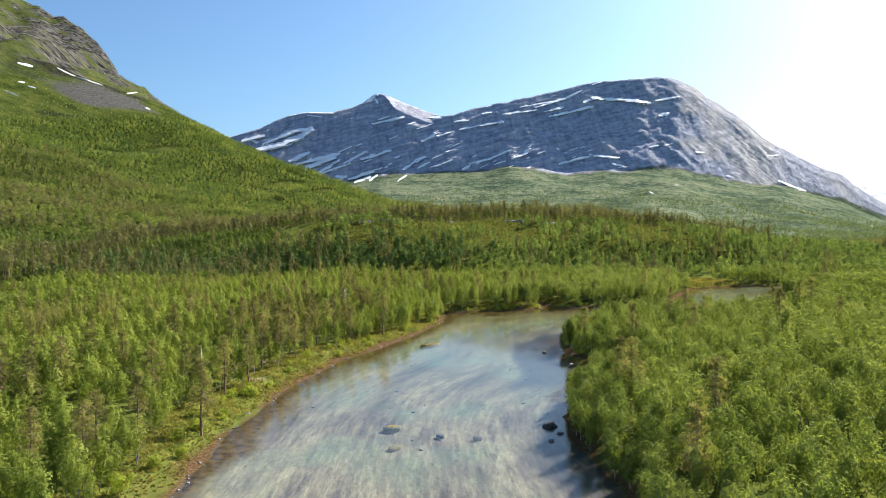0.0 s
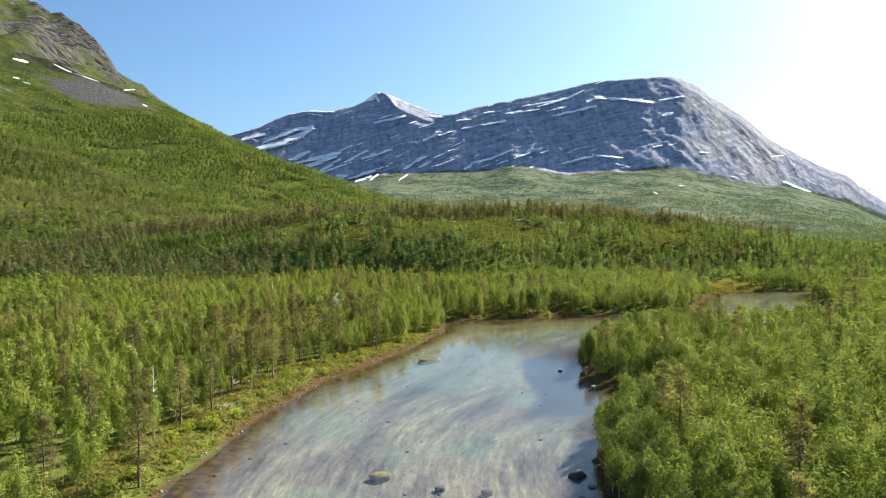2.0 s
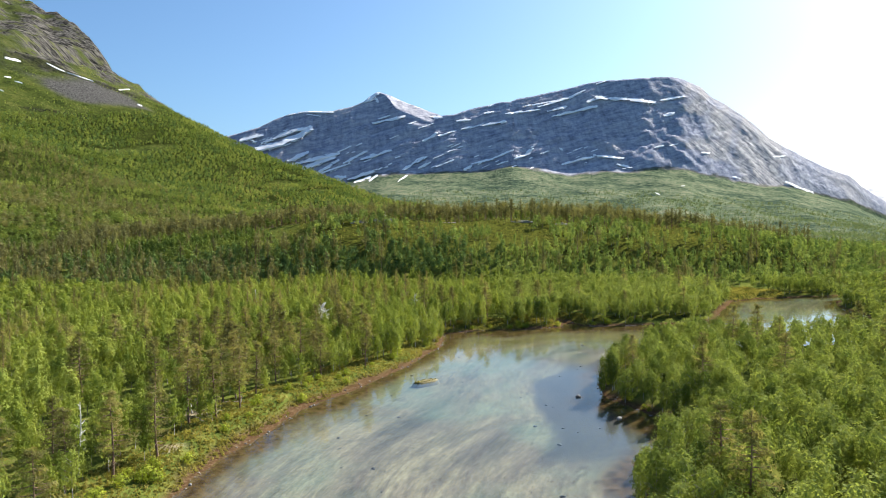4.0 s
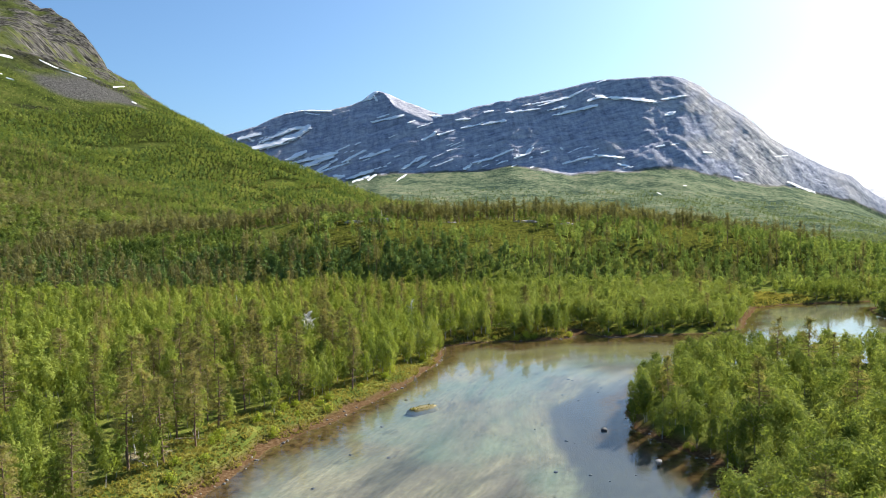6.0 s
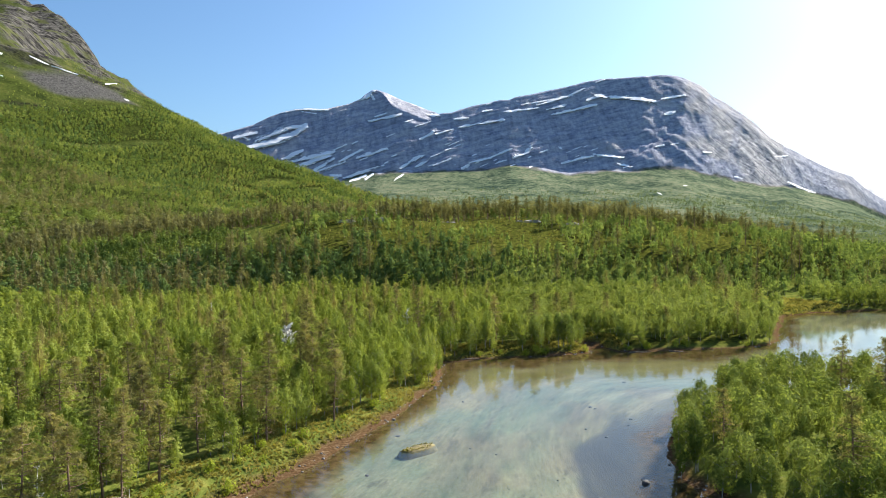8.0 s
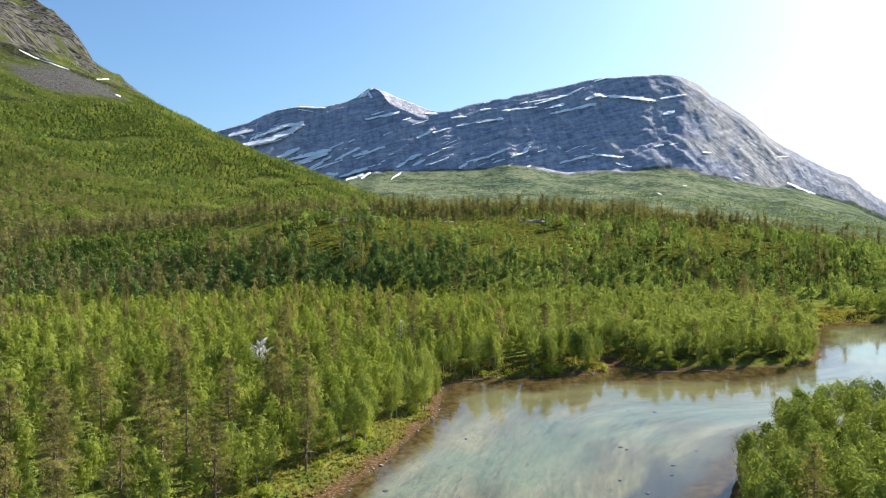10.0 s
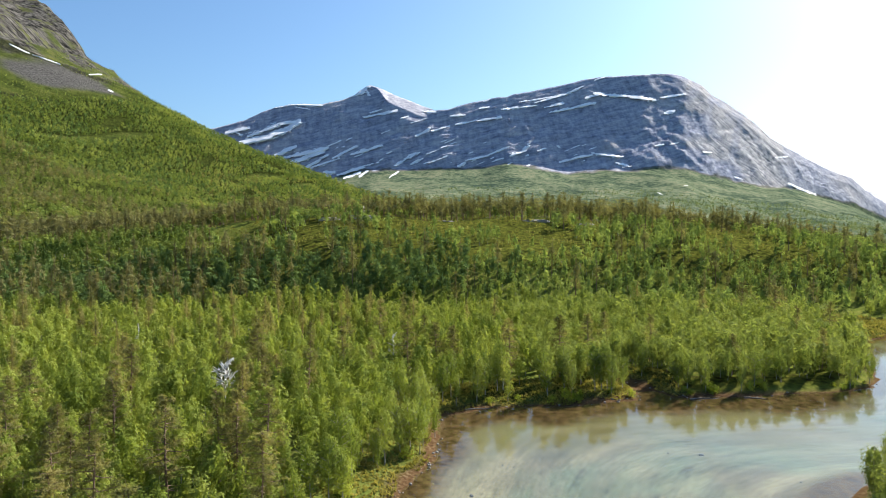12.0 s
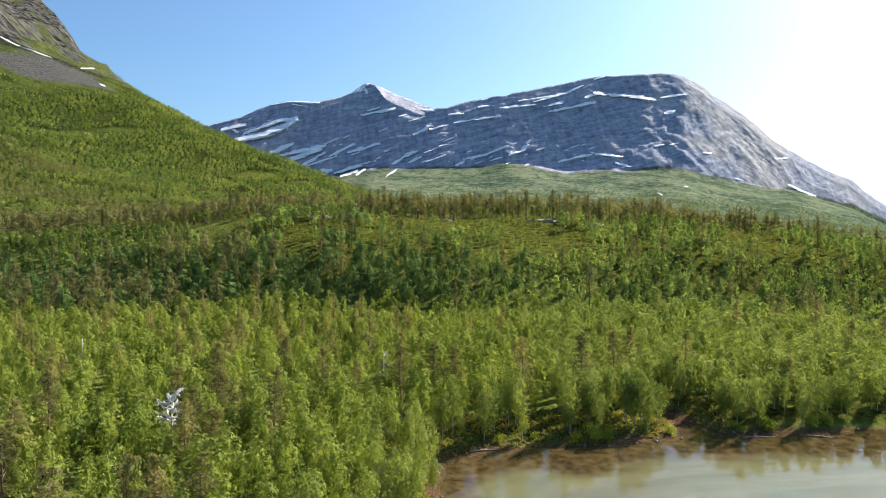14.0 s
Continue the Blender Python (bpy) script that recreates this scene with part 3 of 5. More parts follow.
attribute(me, "slab", np.clip(np.maximum(slab, 0.3 * bald), 0, 1))
tagged(new("mountain", me), "broad bare grey mountain streaked with old snow above a green apron", "mountain", kind="structure")


def far_ridge(x, y):
    return 200 - np.abs(y - 4000) * 0.5 - np.clip(np.abs(x - 2500) - 200, 0, None) * 0.12 + 14 * fbm(x, y, 160, 3)


v, q = sheet(lines((1900, 2900, 25)), lines((3650, 4050, 25)), far_ridge)
tagged(new("backdrop", mesh_from("backdrop", v, q, [FAR_ROCK], True)), "distant pale ridge with snow patches", "ridge", kind="structure")

# The river's own surface and bed follow the current: a line of cross-sections between the banks.
MID_WEST = np.array(WEST_BANK + [(4, 236.6), (17, 238.5), (33, 243), (50, 244.5), (68, 247), (78, 251), (86, 263), (97, 285), (105, 298), (118, 305), (140, 309), (175, 314), (230, 330), (320, 350)], float)
MID_EAST = np.array(EAST_BANK[::-1], float)


def evenly(points, count, keys):
    """Points along a polyline at shares of its length; keys: pairs (share along the river, share along this bank)."""
    s = np.concatenate([[0], np.cumsum(np.hypot(*np.diff(points, axis=0).T))])
    at = np.interp(np.linspace(0, 1, count), *zip(*keys)) * s[-1]
    return np.stack([np.interp(at, s, points[:, 0]), np.interp(at, s, points[:, 1])], -1)


def smoothed(points, times=24):
    for _ in range(times):
        points = np.concatenate([points[:1], (points[:-2] + 2 * points[1:-1] + points[2:]) / 4, points[-1:]])
    return points


def river_sheet(across, count, reach):
    west, east = (smoothed(evenly(bank, count, [(0, 0), (1, 1)])) for bank in (MID_WEST, MID_EAST))
    side = np.linspace(-reach, 1 + reach, across)
    P = west[:, None] * (1 - side[None, :, None]) + east[:, None] * side[None, :, None]
    along = np.concatenate([[0], np.cumsum(np.hypot(*np.diff((west + east) / 2, axis=0).T))])
    i = np.arange(count * across).reshape(count, across)
    quads = np.stack([i[:-1, :-1], i[:-1, 1:], i[1:, 1:], i[1:, :-1]], -1).reshape(-1, 4)
    uv = np.stack([np.repeat(along[:, None], across, 1), np.repeat(side[None] * 45, count, 0)], -1).reshape(-1, 2)
    return P.reshape(-1, 2), quads, uv


def river_layer(name, height, mats, across=56, count=260, reach=0.14):
    xy, quads, uv = river_sheet(across, count, reach)
    me = mesh_from(name, np.column_stack([xy, height(xy[:, 0], xy[:, 1])]), quads, mats, True)
    layer = me.uv_layers.new(name="UVMap")
    layer.data.foreach_set("uv", uv[quads.ravel()].astype(np.float32).ravel())
    return me, xy


def bed_height(x, y):
    d = shore_distance(x, y)
    return -0.75 * ease((-d - 0.3) / 9) - 0.03 + 0.06 * fbm(x, y, 3, 3) * ease(-d / 3) - 0.6 * ease(d / 1.5)


me, xy = river_layer("riverbed", bed_height, [BED])
d = shore_distance(xy[:, 0], xy[:, 1])
flow = 1 - ease((xy[:, 1] - 95) / 75)
attribute(me, "lively", flow)
east = np.interp(xy[:, 1], [60, 98, 124, 135, 150, 164, 180, 194, 207], [20, 17, 21.5, 26, 27, 26, 30.5, 38, 58])
deep_and_shade = (ease((xy[:, 0] - east + 13 + 3 * lattice(xy[:, 0] / 8, xy[:, 1] / 11)) / 1.8) * ease((xy[:, 1] - 125) / 12) * ease((204 - xy[:, 1]) / 22) * 0.95)
# Lower east bank: shade of the bank trees, painted dark on the bed.
deep_and_shade = np.maximum(deep_and_shade, 0.8 * ease((xy[:, 0] - east + 6 + 3.5 * lattice(xy[:, 0] / 6, xy[:, 1] / 8)) / 4) * (1 - ease((xy[:, 1] - 118) / 12)))
attribute(me, "deep_and_shade", deep_and_shade)
shallow = ease((d + 6.0 + 3.5 * ease((xy[:, 1] - 222) / 10) * ease((75 - xy[:, 0]) / 15) + 4.5 * np.exp(-((xy[:, 0] - 31) / 7) ** 2 - ((xy[:, 1] - 146) / 12) ** 2) + 2.2 * lattice(xy[:, 0] / 7, xy[:, 1] / 7) - 4.5 * (xy[:, 0] > 5) * (1 - ease((xy[:, 1] - 112) / 14))) / 4)
attribute(me, "shallow", shallow)
attribute(me, "weedy", 0.75 * ease((xy[:, 1] - 211 - 0.12 * xy[:, 0] + 5 * lattice(xy[:, 0] / 9, xy[:, 1] / 9)) / 14) * ease((75 - xy[:, 0]) / 20))
tagged(new("riverbed", me), "pale silt and dark stones under shallow water", "river bed", kind="structure")
me, xy = river_layer("water", lambda x, y: np.zeros(len(x)), [WATER])
attribute(me, "lively", 1 - ease((xy[:, 1] - 90) / 90))
attribute(me, "milky", (1 - deep_and_shade) * (1 - shallow) * (1 - 0.75 * ease((xy[:, 0] - 70) / 30)))
tagged(new("water", me), "clear shallow turquoise river with silty streaks", "river", kind="structure")

# ---- trees ----
def tube(points, radii, sides=5):
    """Verts and quads of a tapered tube along points."""
    points = np.asarray(points, float)
    ring = np.linspace(0, 2 * math.pi, sides, endpoint=False)
    way = np.gradient(points, axis=0)
    way /= np.linalg.norm(way, axis=1)[:, None] + 1e-9
    a = np.cross(way, np.where(np.abs(way[:, 2:]) > 0.8, [[1.0, 0, 0]], [[0, 0, 1.0]]))
    a /= np.linalg.norm(a, axis=1)[:, None] + 1e-9
    b = np.cross(way, a)
    v = points[:, None] + np.asarray(radii)[:, None, None] * (np.cos(ring)[None, :, None] * a[:, None] + np.sin(ring)[None, :, None] * b[:, None])
    i = np.arange(len(points) * sides).reshape(len(points), sides)
    j = np.roll(i, -1, 1)
    return v.reshape(-1, 3), np.concatenate([np.stack([i[:-1], j[:-1], j[1:]], -1), np.stack([i[:-1], j[1:], i[1:]], -1)]).reshape(-1, 3)


def join(pieces):
    verts, faces, n = [], [], 0
    for v, f in pieces:
        verts.append(v)
        faces.append(f + n)
        n += len(v)
    return np.concatenate(verts), np.concatenate(faces)


def flakes(centres, normals, sizes, rng):
    """An uneven three-cornered leaf spray at each centre."""
    n = len(centres)
    normals = normals / (np.linalg.norm(normals, axis=1)[:, None] + 1e-9)
    a = np.cross(normals, rng.normal(size=(n, 3)))
    a /= np.linalg.norm(a, axis=1)[:, None] + 1e-9
    b = np.cross(normals, a)
    s = sizes[:, None]
    corners = []
    for ca, cb in ((1.1, 0.1), (-0.7, 0.75), (-0.6, -0.8)):
        k = rng.uniform(0.65, 1.2, (n, 2))
        corners.append(centres + s * (ca * k[:, :1] * a + cb * k[:, 1:] * b + 0.16 * rng.normal(size=(n, 1)) * normals))
    v = np.stack(corners, 1).reshape(-1, 3)
    return v, np.arange(3 * n).reshape(n, 3)


def core(profile, rings, sides, line, rng, uneven=0.22):
    """A lumpy closed crown: profile gives the radius at each height; line is the stem."""
    low, top, radius = profile
    h = np.linspace(low, top, rings + 1)
    turn = np.linspace(0, 2 * math.pi, sides, endpoint=False)[None] + 0.5 * np.arange(rings + 1)[:, None]
    r = radius(h)[:, None] * (1 + uneven * rng.uniform(-1, 1, (rings + 1, sides)))
    r[0], r[-1] = 0.35 * r[0], 0.003
    z = h[:, None] + rng.uniform(-0.3, 0.3, (rings + 1, sides)) * (top - low) / rings * 0.8
    z[-1] = top
    v = np.stack([np.interp(z, line[:, 2], line[:, 0]) + r * np.cos(turn), np.interp(z, line[:, 2], line[:, 1]) + r * np.sin(turn), z], -1)
    i = np.arange((rings + 1) * sides).reshape(rings + 1, sides)
    j = np.roll(i, -1, 1)
    return v.reshape(-1, 3), np.concatenate([np.stack([i[:-1], j[:-1], j[1:]], -1), np.stack([i[:-1], j[1:], i[1:]], -1)]).reshape(-1, 3)


def crown_of(profile, rings, sides, line, leaves, size, rng, clumps=16, inner=0.5):
    """Loose leaf sprays in clumps round a small dense core."""
    low, top, radius = profile
    pieces = [core((low + 0.04, top - 0.03, lambda h: inner * radius(h)), rings, sides, line, rng)] if rings else []
    if leaves:
        k = np.arange(clumps)
        ch = low + (top - low) * (0.04 + 0.93 * (k + 0.8 * rng.rand(clumps)) / clumps)
        turn = k * 2.4 + rng.normal(0, 0.4, clumps)
        cr = radius(ch) * rng.uniform(0.5, 0.85, clumps)
        middle = np.stack([np.interp(ch, line[:, 2], line[:, 0]) + cr * np.cos(turn), np.interp(ch, line[:, 2], line[:, 1]) + cr * np.sin(turn), ch], -1)
        spread = 0.02 + 0.5 * radius(ch)
        pick = rng.choice(clumps, leaves, p=spread ** 1.6 / np.sum(spread ** 1.6))
        way = rng.normal(size=(leaves, 3))
        way /= np.linalg.norm(way, axis=1)[:, None]
        centre = middle[pick] + way * (spread[pick] * rng.uniform(0.4, 1.0, leaves) ** 0.5)[:, None] * [1, 1, 1.2]
        out = centre - [0, 0, (low + top) / 2]
        out /= np.linalg.norm(out, axis=1)[:, None]
        normal = way * 0.7 + out * 0.9 + 0.16 * rng.normal(size=(leaves, 3)) + [0, 0, 0.3]
        pieces.append(flakes(centre, normal, size * rng.uniform(0.6, 1.3, leaves), rng))
    return join(pieces)


def birch_shape(seed, leaves, stems=True, rings=6, sides=7, bushy=False):
    """A birch 1 m high: wood and foliage as arrays. bushy: a broad, blunt crown."""
    rng = np.random.RandomState(seed)
    lean = rng.normal(0, 0.03, 2)
    t = np.linspace(0, 1, 5 if stems else 2)
    line = np.stack([lean[0] * t ** 2 * 2, lean[1] * t ** 2 * 2, t * 0.94], -1)
    wood = [tube(line if stems else line * [1, 1, 0.6], (0.012 if stems else 0.009) * (1 - 0.9 * t), 5 if stems else 3)]
    low, wide, lift = rng.uniform(0.12, 0.27), rng.uniform(0.145, 0.2), rng.uniform(0.75, 1.1)
    if bushy:
        low, wide, lift = rng.uniform(0.1, 0.2), rng.uniform(0.19, 0.24), rng.uniform(1.25, 1.7)

    def radius(h):
        k = np.clip((h - low) / (1 - low), 0, 1)
        return wide * np.sin(math.pi * (0.08 + 0.92 * k) ** lift) ** (0.52 if bushy else 0.66) + 0.004

    if stems:
        for k in range(12):
            h, turn = rng.uniform(low + 0.04, 0.8), rng.uniform(0, 6.3)
            base = np.array([np.interp(h, line[:, 2], line[:, 0]), np.interp(h, line[:, 2], line[:, 1]), h])
            out = float(radius(np.array([h]))[0])
            wood.append(tube([base - [0, 0, 0.07], base + [0.5 * out * math.cos(turn), 0.5 * out * math.sin(turn), 0], base + [out * math.cos(turn), out * math.sin(turn), 0.06]], [0.005, 0.004, 0.0015], 3))
    size = math.sqrt(0.46 / max(leaves, 1))
    return join(wood), crown_of((low, 1.0, radius), rings, sides, line, leaves, size, rng, 14 if bushy else 18 if leaves > 100 else 9, 0.6 if bushy else 0.42 if leaves else 1.0)


def pine_shape(seed, leaves, stems=True, rings=5, sides=6):
    """A Scots pine 1 m high: bare lower stem, uneven tiers of needles above."""
    rng = np.random.RandomState(seed)
    t = np.linspace(0, 1, 6 if stems else 2)
    line = np.stack([0.012 * np.sin(t * 5 + seed), 0.012 * np.cos(t * 4 + seed), t * 0.97], -1)
    wood = [tube(line, 0.015 * (1 - 0.88 * t), 6 if stems else 3)]
    low, wide = rng.uniform(0.18, 0.36), rng.uniform(0.145, 0.2)

    def radius(h):
        k = np.clip((h - low) / (1 - low), 0, 1)
        return wide * np.minimum(1, 0.25 + k * 3.2) * (1 - k) ** 0.62 + 0.006

    if not stems:
        return join(wood), crown_of((low, 1.0, radius), rings, sides, line, leaves, math.sqrt(0.3 / max(leaves, 1)), rng, 14, 0.4 if leaves else 0.9)
    tips = []
    for k in range(34):
        h = low + (0.97 - low) * (k + rng.rand() * 0.8) / 34
        out = float(radius(np.array([h]))[0]) * rng.uniform(0.7, 1.35)
        turn = k * 2.4 + rng.normal(0, 0.5)
        base = np.array([np.interp(h, line[:, 2], line[:, 0]), np.interp(h, line[:, 2], line[:, 1]), h])
        tip = base + [out * math.cos(turn), out * math.sin(turn), rng.uniform(-0.015, 0.04)]
        tips += [(base + (tip - base) * 0.55, 0.02 + out * 0.2), (tip, 0.02 + out * 0.24)]
        wood.append(tube([base, (base + tip) / 2 + [0, 0, -0.008], tip], [0.006, 0.004, 0.0015], 3))
    for k in range(12):
        h, turn = rng.uniform(0.12, low), rng.uniform(0, 6.3)
        tip = np.array([math.cos(turn), math.sin(turn), -0.25]) * rng.uniform(0.05, 0.12)
        wood.append(tube([[0, 0, h], tip * 0.5 + [0, 0, h + 0.006], tip + [0, 0, h]], [0.0045, 0.003, 0.001], 3))
    each = rng.randint(0, len(tips), leaves)
    middle, spread = np.array([c[0] for c in tips])[each], np.array([c[1] for c in tips])[each]
    way = rng.normal(size=(leaves, 3))
    centre = middle + way * spread[:, None] * [0.62, 0.62, 0.42]
    normal = rng.normal(size=(leaves, 3)) * 0.35 + way * 0.5 + [0, 0, 0.5]
    return join(wood), flakes(centre, normal, 0.029 * rng.uniform(0.6, 1.4, leaves), rng)


def scatter(step, x0, x1, y0, y1, seed):
    rng = np.random.RandomState(seed)
    X, Y = np.meshgrid(np.arange(x0, x1, step), np.arange(y0, y1, step), indexing="ij")
    x, y = X.ravel() + rng.uniform(-0.48, 0.48, X.size) * step, Y.ravel() + rng.uniform(-0.48, 0.48, X.size) * step
    return x, y, rng


def nearest_pass(x, y):
    """How near the walk comes to a place that it can see."""
    return np.maximum.reduce([np.full(x.shape, 70.0), np.abs(x) / 0.7, y - 147])


def clearing(x, y):
    """Open heath on the knoll, from 0 (wooded) to 1 (open)."""
    spots = fbm(x + 90, y + 40, 42, 3)
    knoll = ease((y - 365) / 40) * ease((470 - y) / 40) * ease((x + 190) / 60) * ease((170 - x) / 60)
    return knoll * ease((spots + 0.12) / 0.35) + 1.2 * np.exp(-((x - 32) / 19) ** 2 - ((y - 398) / 30) ** 2) + 1.4 * np.exp(-((x - 114) / 15) ** 2 - ((y - 314) / 18) ** 2)


def wanted(x, y):
    """Where trees of any kind may stand: off the water, the open banks and the clearings."""
    d = shore_distance(x, y)
    strip = np.where((x < 0) & (y < 215), np.interp(y, [60, 90, 140, 185, 205, 215], [5, 6.5, 9, 6, 2.2, 1.1]), np.where((y > 233) & (x < 70), 2.4, np.where(y < 128, 0.35, 0.8)))
    slope = ease((y - 352) / 15) * ease((450 - y) / 15) * ease((x + 75) / 25) * ease((170 - x) / 40)
    thin = 0.5 + 0.5 * lattice(x / 4.3, y / 4.3) + 0.45 * lattice(x / 13, y / 9)
    in_view = np.minimum(np.hypot(x + 38.0, y - 229.0), np.hypot(x + 36.6, y - 224))
    return (in_view > 2.6) & (d > strip) & (clearing(x, y) < 0.55 + 0.4 * lattice(x / 3.1, y / 3.1)) & (thin > 0.5 * slope) & ((thin > 0.22) | (x > 0) | (y > 205) | (d > 30))


def pine_share(x, y):
    south_west = 0.05 + 0.1 * ease((lattice(x / 38, y / 38) + 0.1) / 0.5)
    knoll = ease((y - 385) / 60) * ease((900 - y) / 200) * ease((x + 260) / 80)
    share = np.where(x > 15, 0.022, south_west)
    west_slope = 0.3 * ease((-x - 40) / 60) * ease((lattice(x / 70, y / 70) + 0.35) / 0.5)
    east = ease((x - 190) / 40)
    knoll, west_slope = knoll * (1 - east), west_slope + 0.75 * east * ease((y - 600) / 40) * (lattice(x / 60, y / 60) > -0.3)
    return np.clip(share * (y < 320) + (0.04 + west_slope) * (y >= 320) + 0.75 * ease((y - 425) / 35) * knoll, 0, 0.85)


def forest(name, shapes, x, y, high, turn, kind_mats, label, category):
    """One mesh of many trees: each a turned and scaled copy of one of the shapes."""
    if not len(x):
        return None
    z = ground_height(x, y) - 0.1
    V, F, S, n = [], [], [], 0
    pick = np.arange(len(x)) % len(shapes)
    for k, pieces in enumerate(shapes):
        at = np.nonzero(pick == k)[0]
        if not len(at):
            continue
        c, s = np.cos(turn[at])[:, None], np.sin(turn[at])[:, None]
        for slot, (v, f) in enumerate(pieces):
            h = high[at][:, None]
            wide = h * ((0.8 + 0.35 * ((at * 0.618) % 1)) * np.where((y[at] > 400) & (y[at] < 700), 1.25, 1))[:, None]
            vx = (v[None, :, 0] * c - v[None, :, 1] * s) * wide + x[at][:, None]
            vy = (v[None, :, 0] * s + v[None, :, 1] * c) * wide + y[at][:, None]
            vz = v[None, :, 2] * h + z[at][:, None]
            V.append(np.stack([vx, vy, vz], -1).reshape(-1, 3))
            F.append((f[None] + (np.arange(len(at)) * len(v))[:, None, None] + n).reshape(-1, 3))
            S.append(np.full(len(at) * len(f), slot))
            n += len(at) * len(v)
    me = mesh_from(name, np.concatenate(V), np.concatenate(F), kind_mats, False, np.concatenate(S))
    return tagged(new(name, me), label, category, kind="stuff")


def leafy_only(shape):
    return [shape[1]]


BIRCH_MATS, BUSH_MATS, PINE_MATS = [BIRCH_BARK, BIRCH_LEAF], [BIRCH_BARK, BUSH_LEAF], [PINE_BARK, PINE_LEAF]

# The flood plain by the river.
x, y, rng = scatter(3.1, -190, 230, 30, 330, 3)
near = nearest_pass(x, y)
ok = wanted(x, y) & (np.abs(x) < 0.74 * (y + 8)) & ((x < 15) | (y > 236) | (shore_distance(x, y) < 9) | (rng.rand(len(x)) < 0.8))
x, y, near = x[ok], y[ok], near[ok]
fx, fy, _ = scatter(3.4, 15, 75, 40, 206, 31)
fd = shore_distance(fx, fy)
fringe = (fd > 0.5) & (fd < 12) & (np.abs(fx) < 0.74 * (fy + 8))
fringe[fringe] = np.min(np.hypot(fx[fringe][:, None] - x[None], fy[fringe][:, None] - y[None]), 1) > 1.7
young = np.concatenate([np.zeros(len(x), bool), np.ones(fringe.sum(), bool)])
x, y = np.concatenate([x, fx[fringe]]), np.concatenate([y, fy[fringe]])
near = nearest_pass(x, y)
d = shore_distance(x, y)
is_pine = (rng.rand(len(x)) < pine_share(x, y) * np.where(d < 4, 0.3, 1)) & ~young
high = np.where(is_pine, rng.uniform(8.5, 12.5, len(x)), rng.uniform(4.6, 9.2, len(x)) * (0.95 + 0.16 * lattice(x / 25, y / 25)))
turn = rng.uniform(0, 6.28, len(x))

# Those that stand nearest to the river are trees of their own.
order = np.argsort(d + 0.25 * np.clip(y - 240, 0, None) + 0.3 * np.clip(np.abs(x) - 70, 0, None))
own_birch = order[~is_pine[order]][:290]
own_pine = order[is_pine[order]][:110]
birches = [birch_shape(s, 1100, True, 6, 7) for s in (1, 2, 3, 4, 5, 6)]
bushes = [birch_shape(s, 1100, True, 6, 7, True) for s in (21, 22, 23, 24, 25)]
pines = [pine_shape(s, 760) for s in (11, 12, 13, 14)]


def tree_thing(name, shape, mats, label, category, group):
    base = new(name)
    part("trunk", mesh_from("trunk", *shape[0], [mats[0]], True), base)
    part("crown", mesh_from("crown", *shape[1], [mats[1]]), base)
    return tagged(base, label, category, group)


def plant(kind, shapes, mats, places, label, category, group):
    models = []
    for k, (px, py, h, a) in enumerate(places):
        m = Matrix.Translation((px, py, float(ground_height(np.array([px]), np.array([py]))[0]) - 0.08)) @ pose(0, 0, 0, 0, 0, math.degrees(a))
        if k < len(shapes):
            ob = tree_thing(kind, shapes[k], mats, label, category, group)
            ob.matrix_basis = m
            models.append(ob)
        else:
            ob = copy_thing(models[k % len(shapes)], m)
        wide = h * (0.88 + 0.26 * ((k * 0.618) % 1))
        ob.scale = (wide, wide, h)


broad = x > 15
high = np.where(young, 0.65 * high, np.where(broad & ~is_pine, 0.6 * high + 0.4 * 7.0, high))
plant("birch_tree", birches, BIRCH_MATS, [(x[k], y[k], high[k], turn[k]) for k in own_birch if not broad[k]], "slender light green birch in full leaf near the river bank", "tree", "birches by the river")
plant("birch_tree", bushes, BUSH_MATS, [(x[k], y[k], high[k], turn[k]) for k in own_birch if broad[k]], "broad bushy light green birch beside the river bend", "tree", "birches by the river")
LONE_PINES = [(-41.6, 89.2, 12.5), (-38.1, 102.2, 12), (-42.7, 78.3, 11.5), (-39.8, 130.4, 11), (-42.5, 151.4, 11.5), (-48.8, 122.5, 10.5), (-41.5, 145.1, 12.5), (-40.3, 156.6, 11.5),
              (-46.4, 178.8, 11), (-32.5, 223.5, 10.5), (-31.2, 217.9, 11), (80.7, 169.1, 12), (55.4, 156.7, 11.5), (-78, 124.1, 11)]
plant("pine_tree", pines, PINE_MATS, [(px, py, h, k * 1.7) for k, (px, py, h) in enumerate(LONE_PINES)] + [(x[k], y[k], high[k], turn[k]) for k in own_pine],
      "olive-brown pine with a bare lower trunk among birches", "tree", "pines by the river")
rest = np.ones(len(x), bool)
rest[own_birch] = rest[own_pine] = False
lods = [(0, 100, 400, 4, 5), (100, 165, 180, 3, 4), (165, 1e9, 80, 2, 4)]
for a, b, leaves, rings, sides in lods:
    for bushy, label in ((False, "dense light green birch wood on the valley floor"), (True, "even canopy of bushy light green birches inside the bend")):
        at = rest & (near >= a) & (near < b) & ~is_pine & (broad == bushy)
        forest("birch_wood", [birch_shape(s + leaves, leaves, False, rings, sides, bushy) for s in range(9)], x[at], y[at], high[at], turn[at], BUSH_MATS if bushy else BIRCH_MATS, label, "forest")
    at = rest & (near >= a) & (near < b) & is_pine
    forest("pine_wood", [pine_shape(s + leaves, leaves, False, rings, sides) for s in range(7)], x[at], y[at], high[at], turn[at], PINE_MATS, "olive-brown pines scattered through the birch wood", "forest")

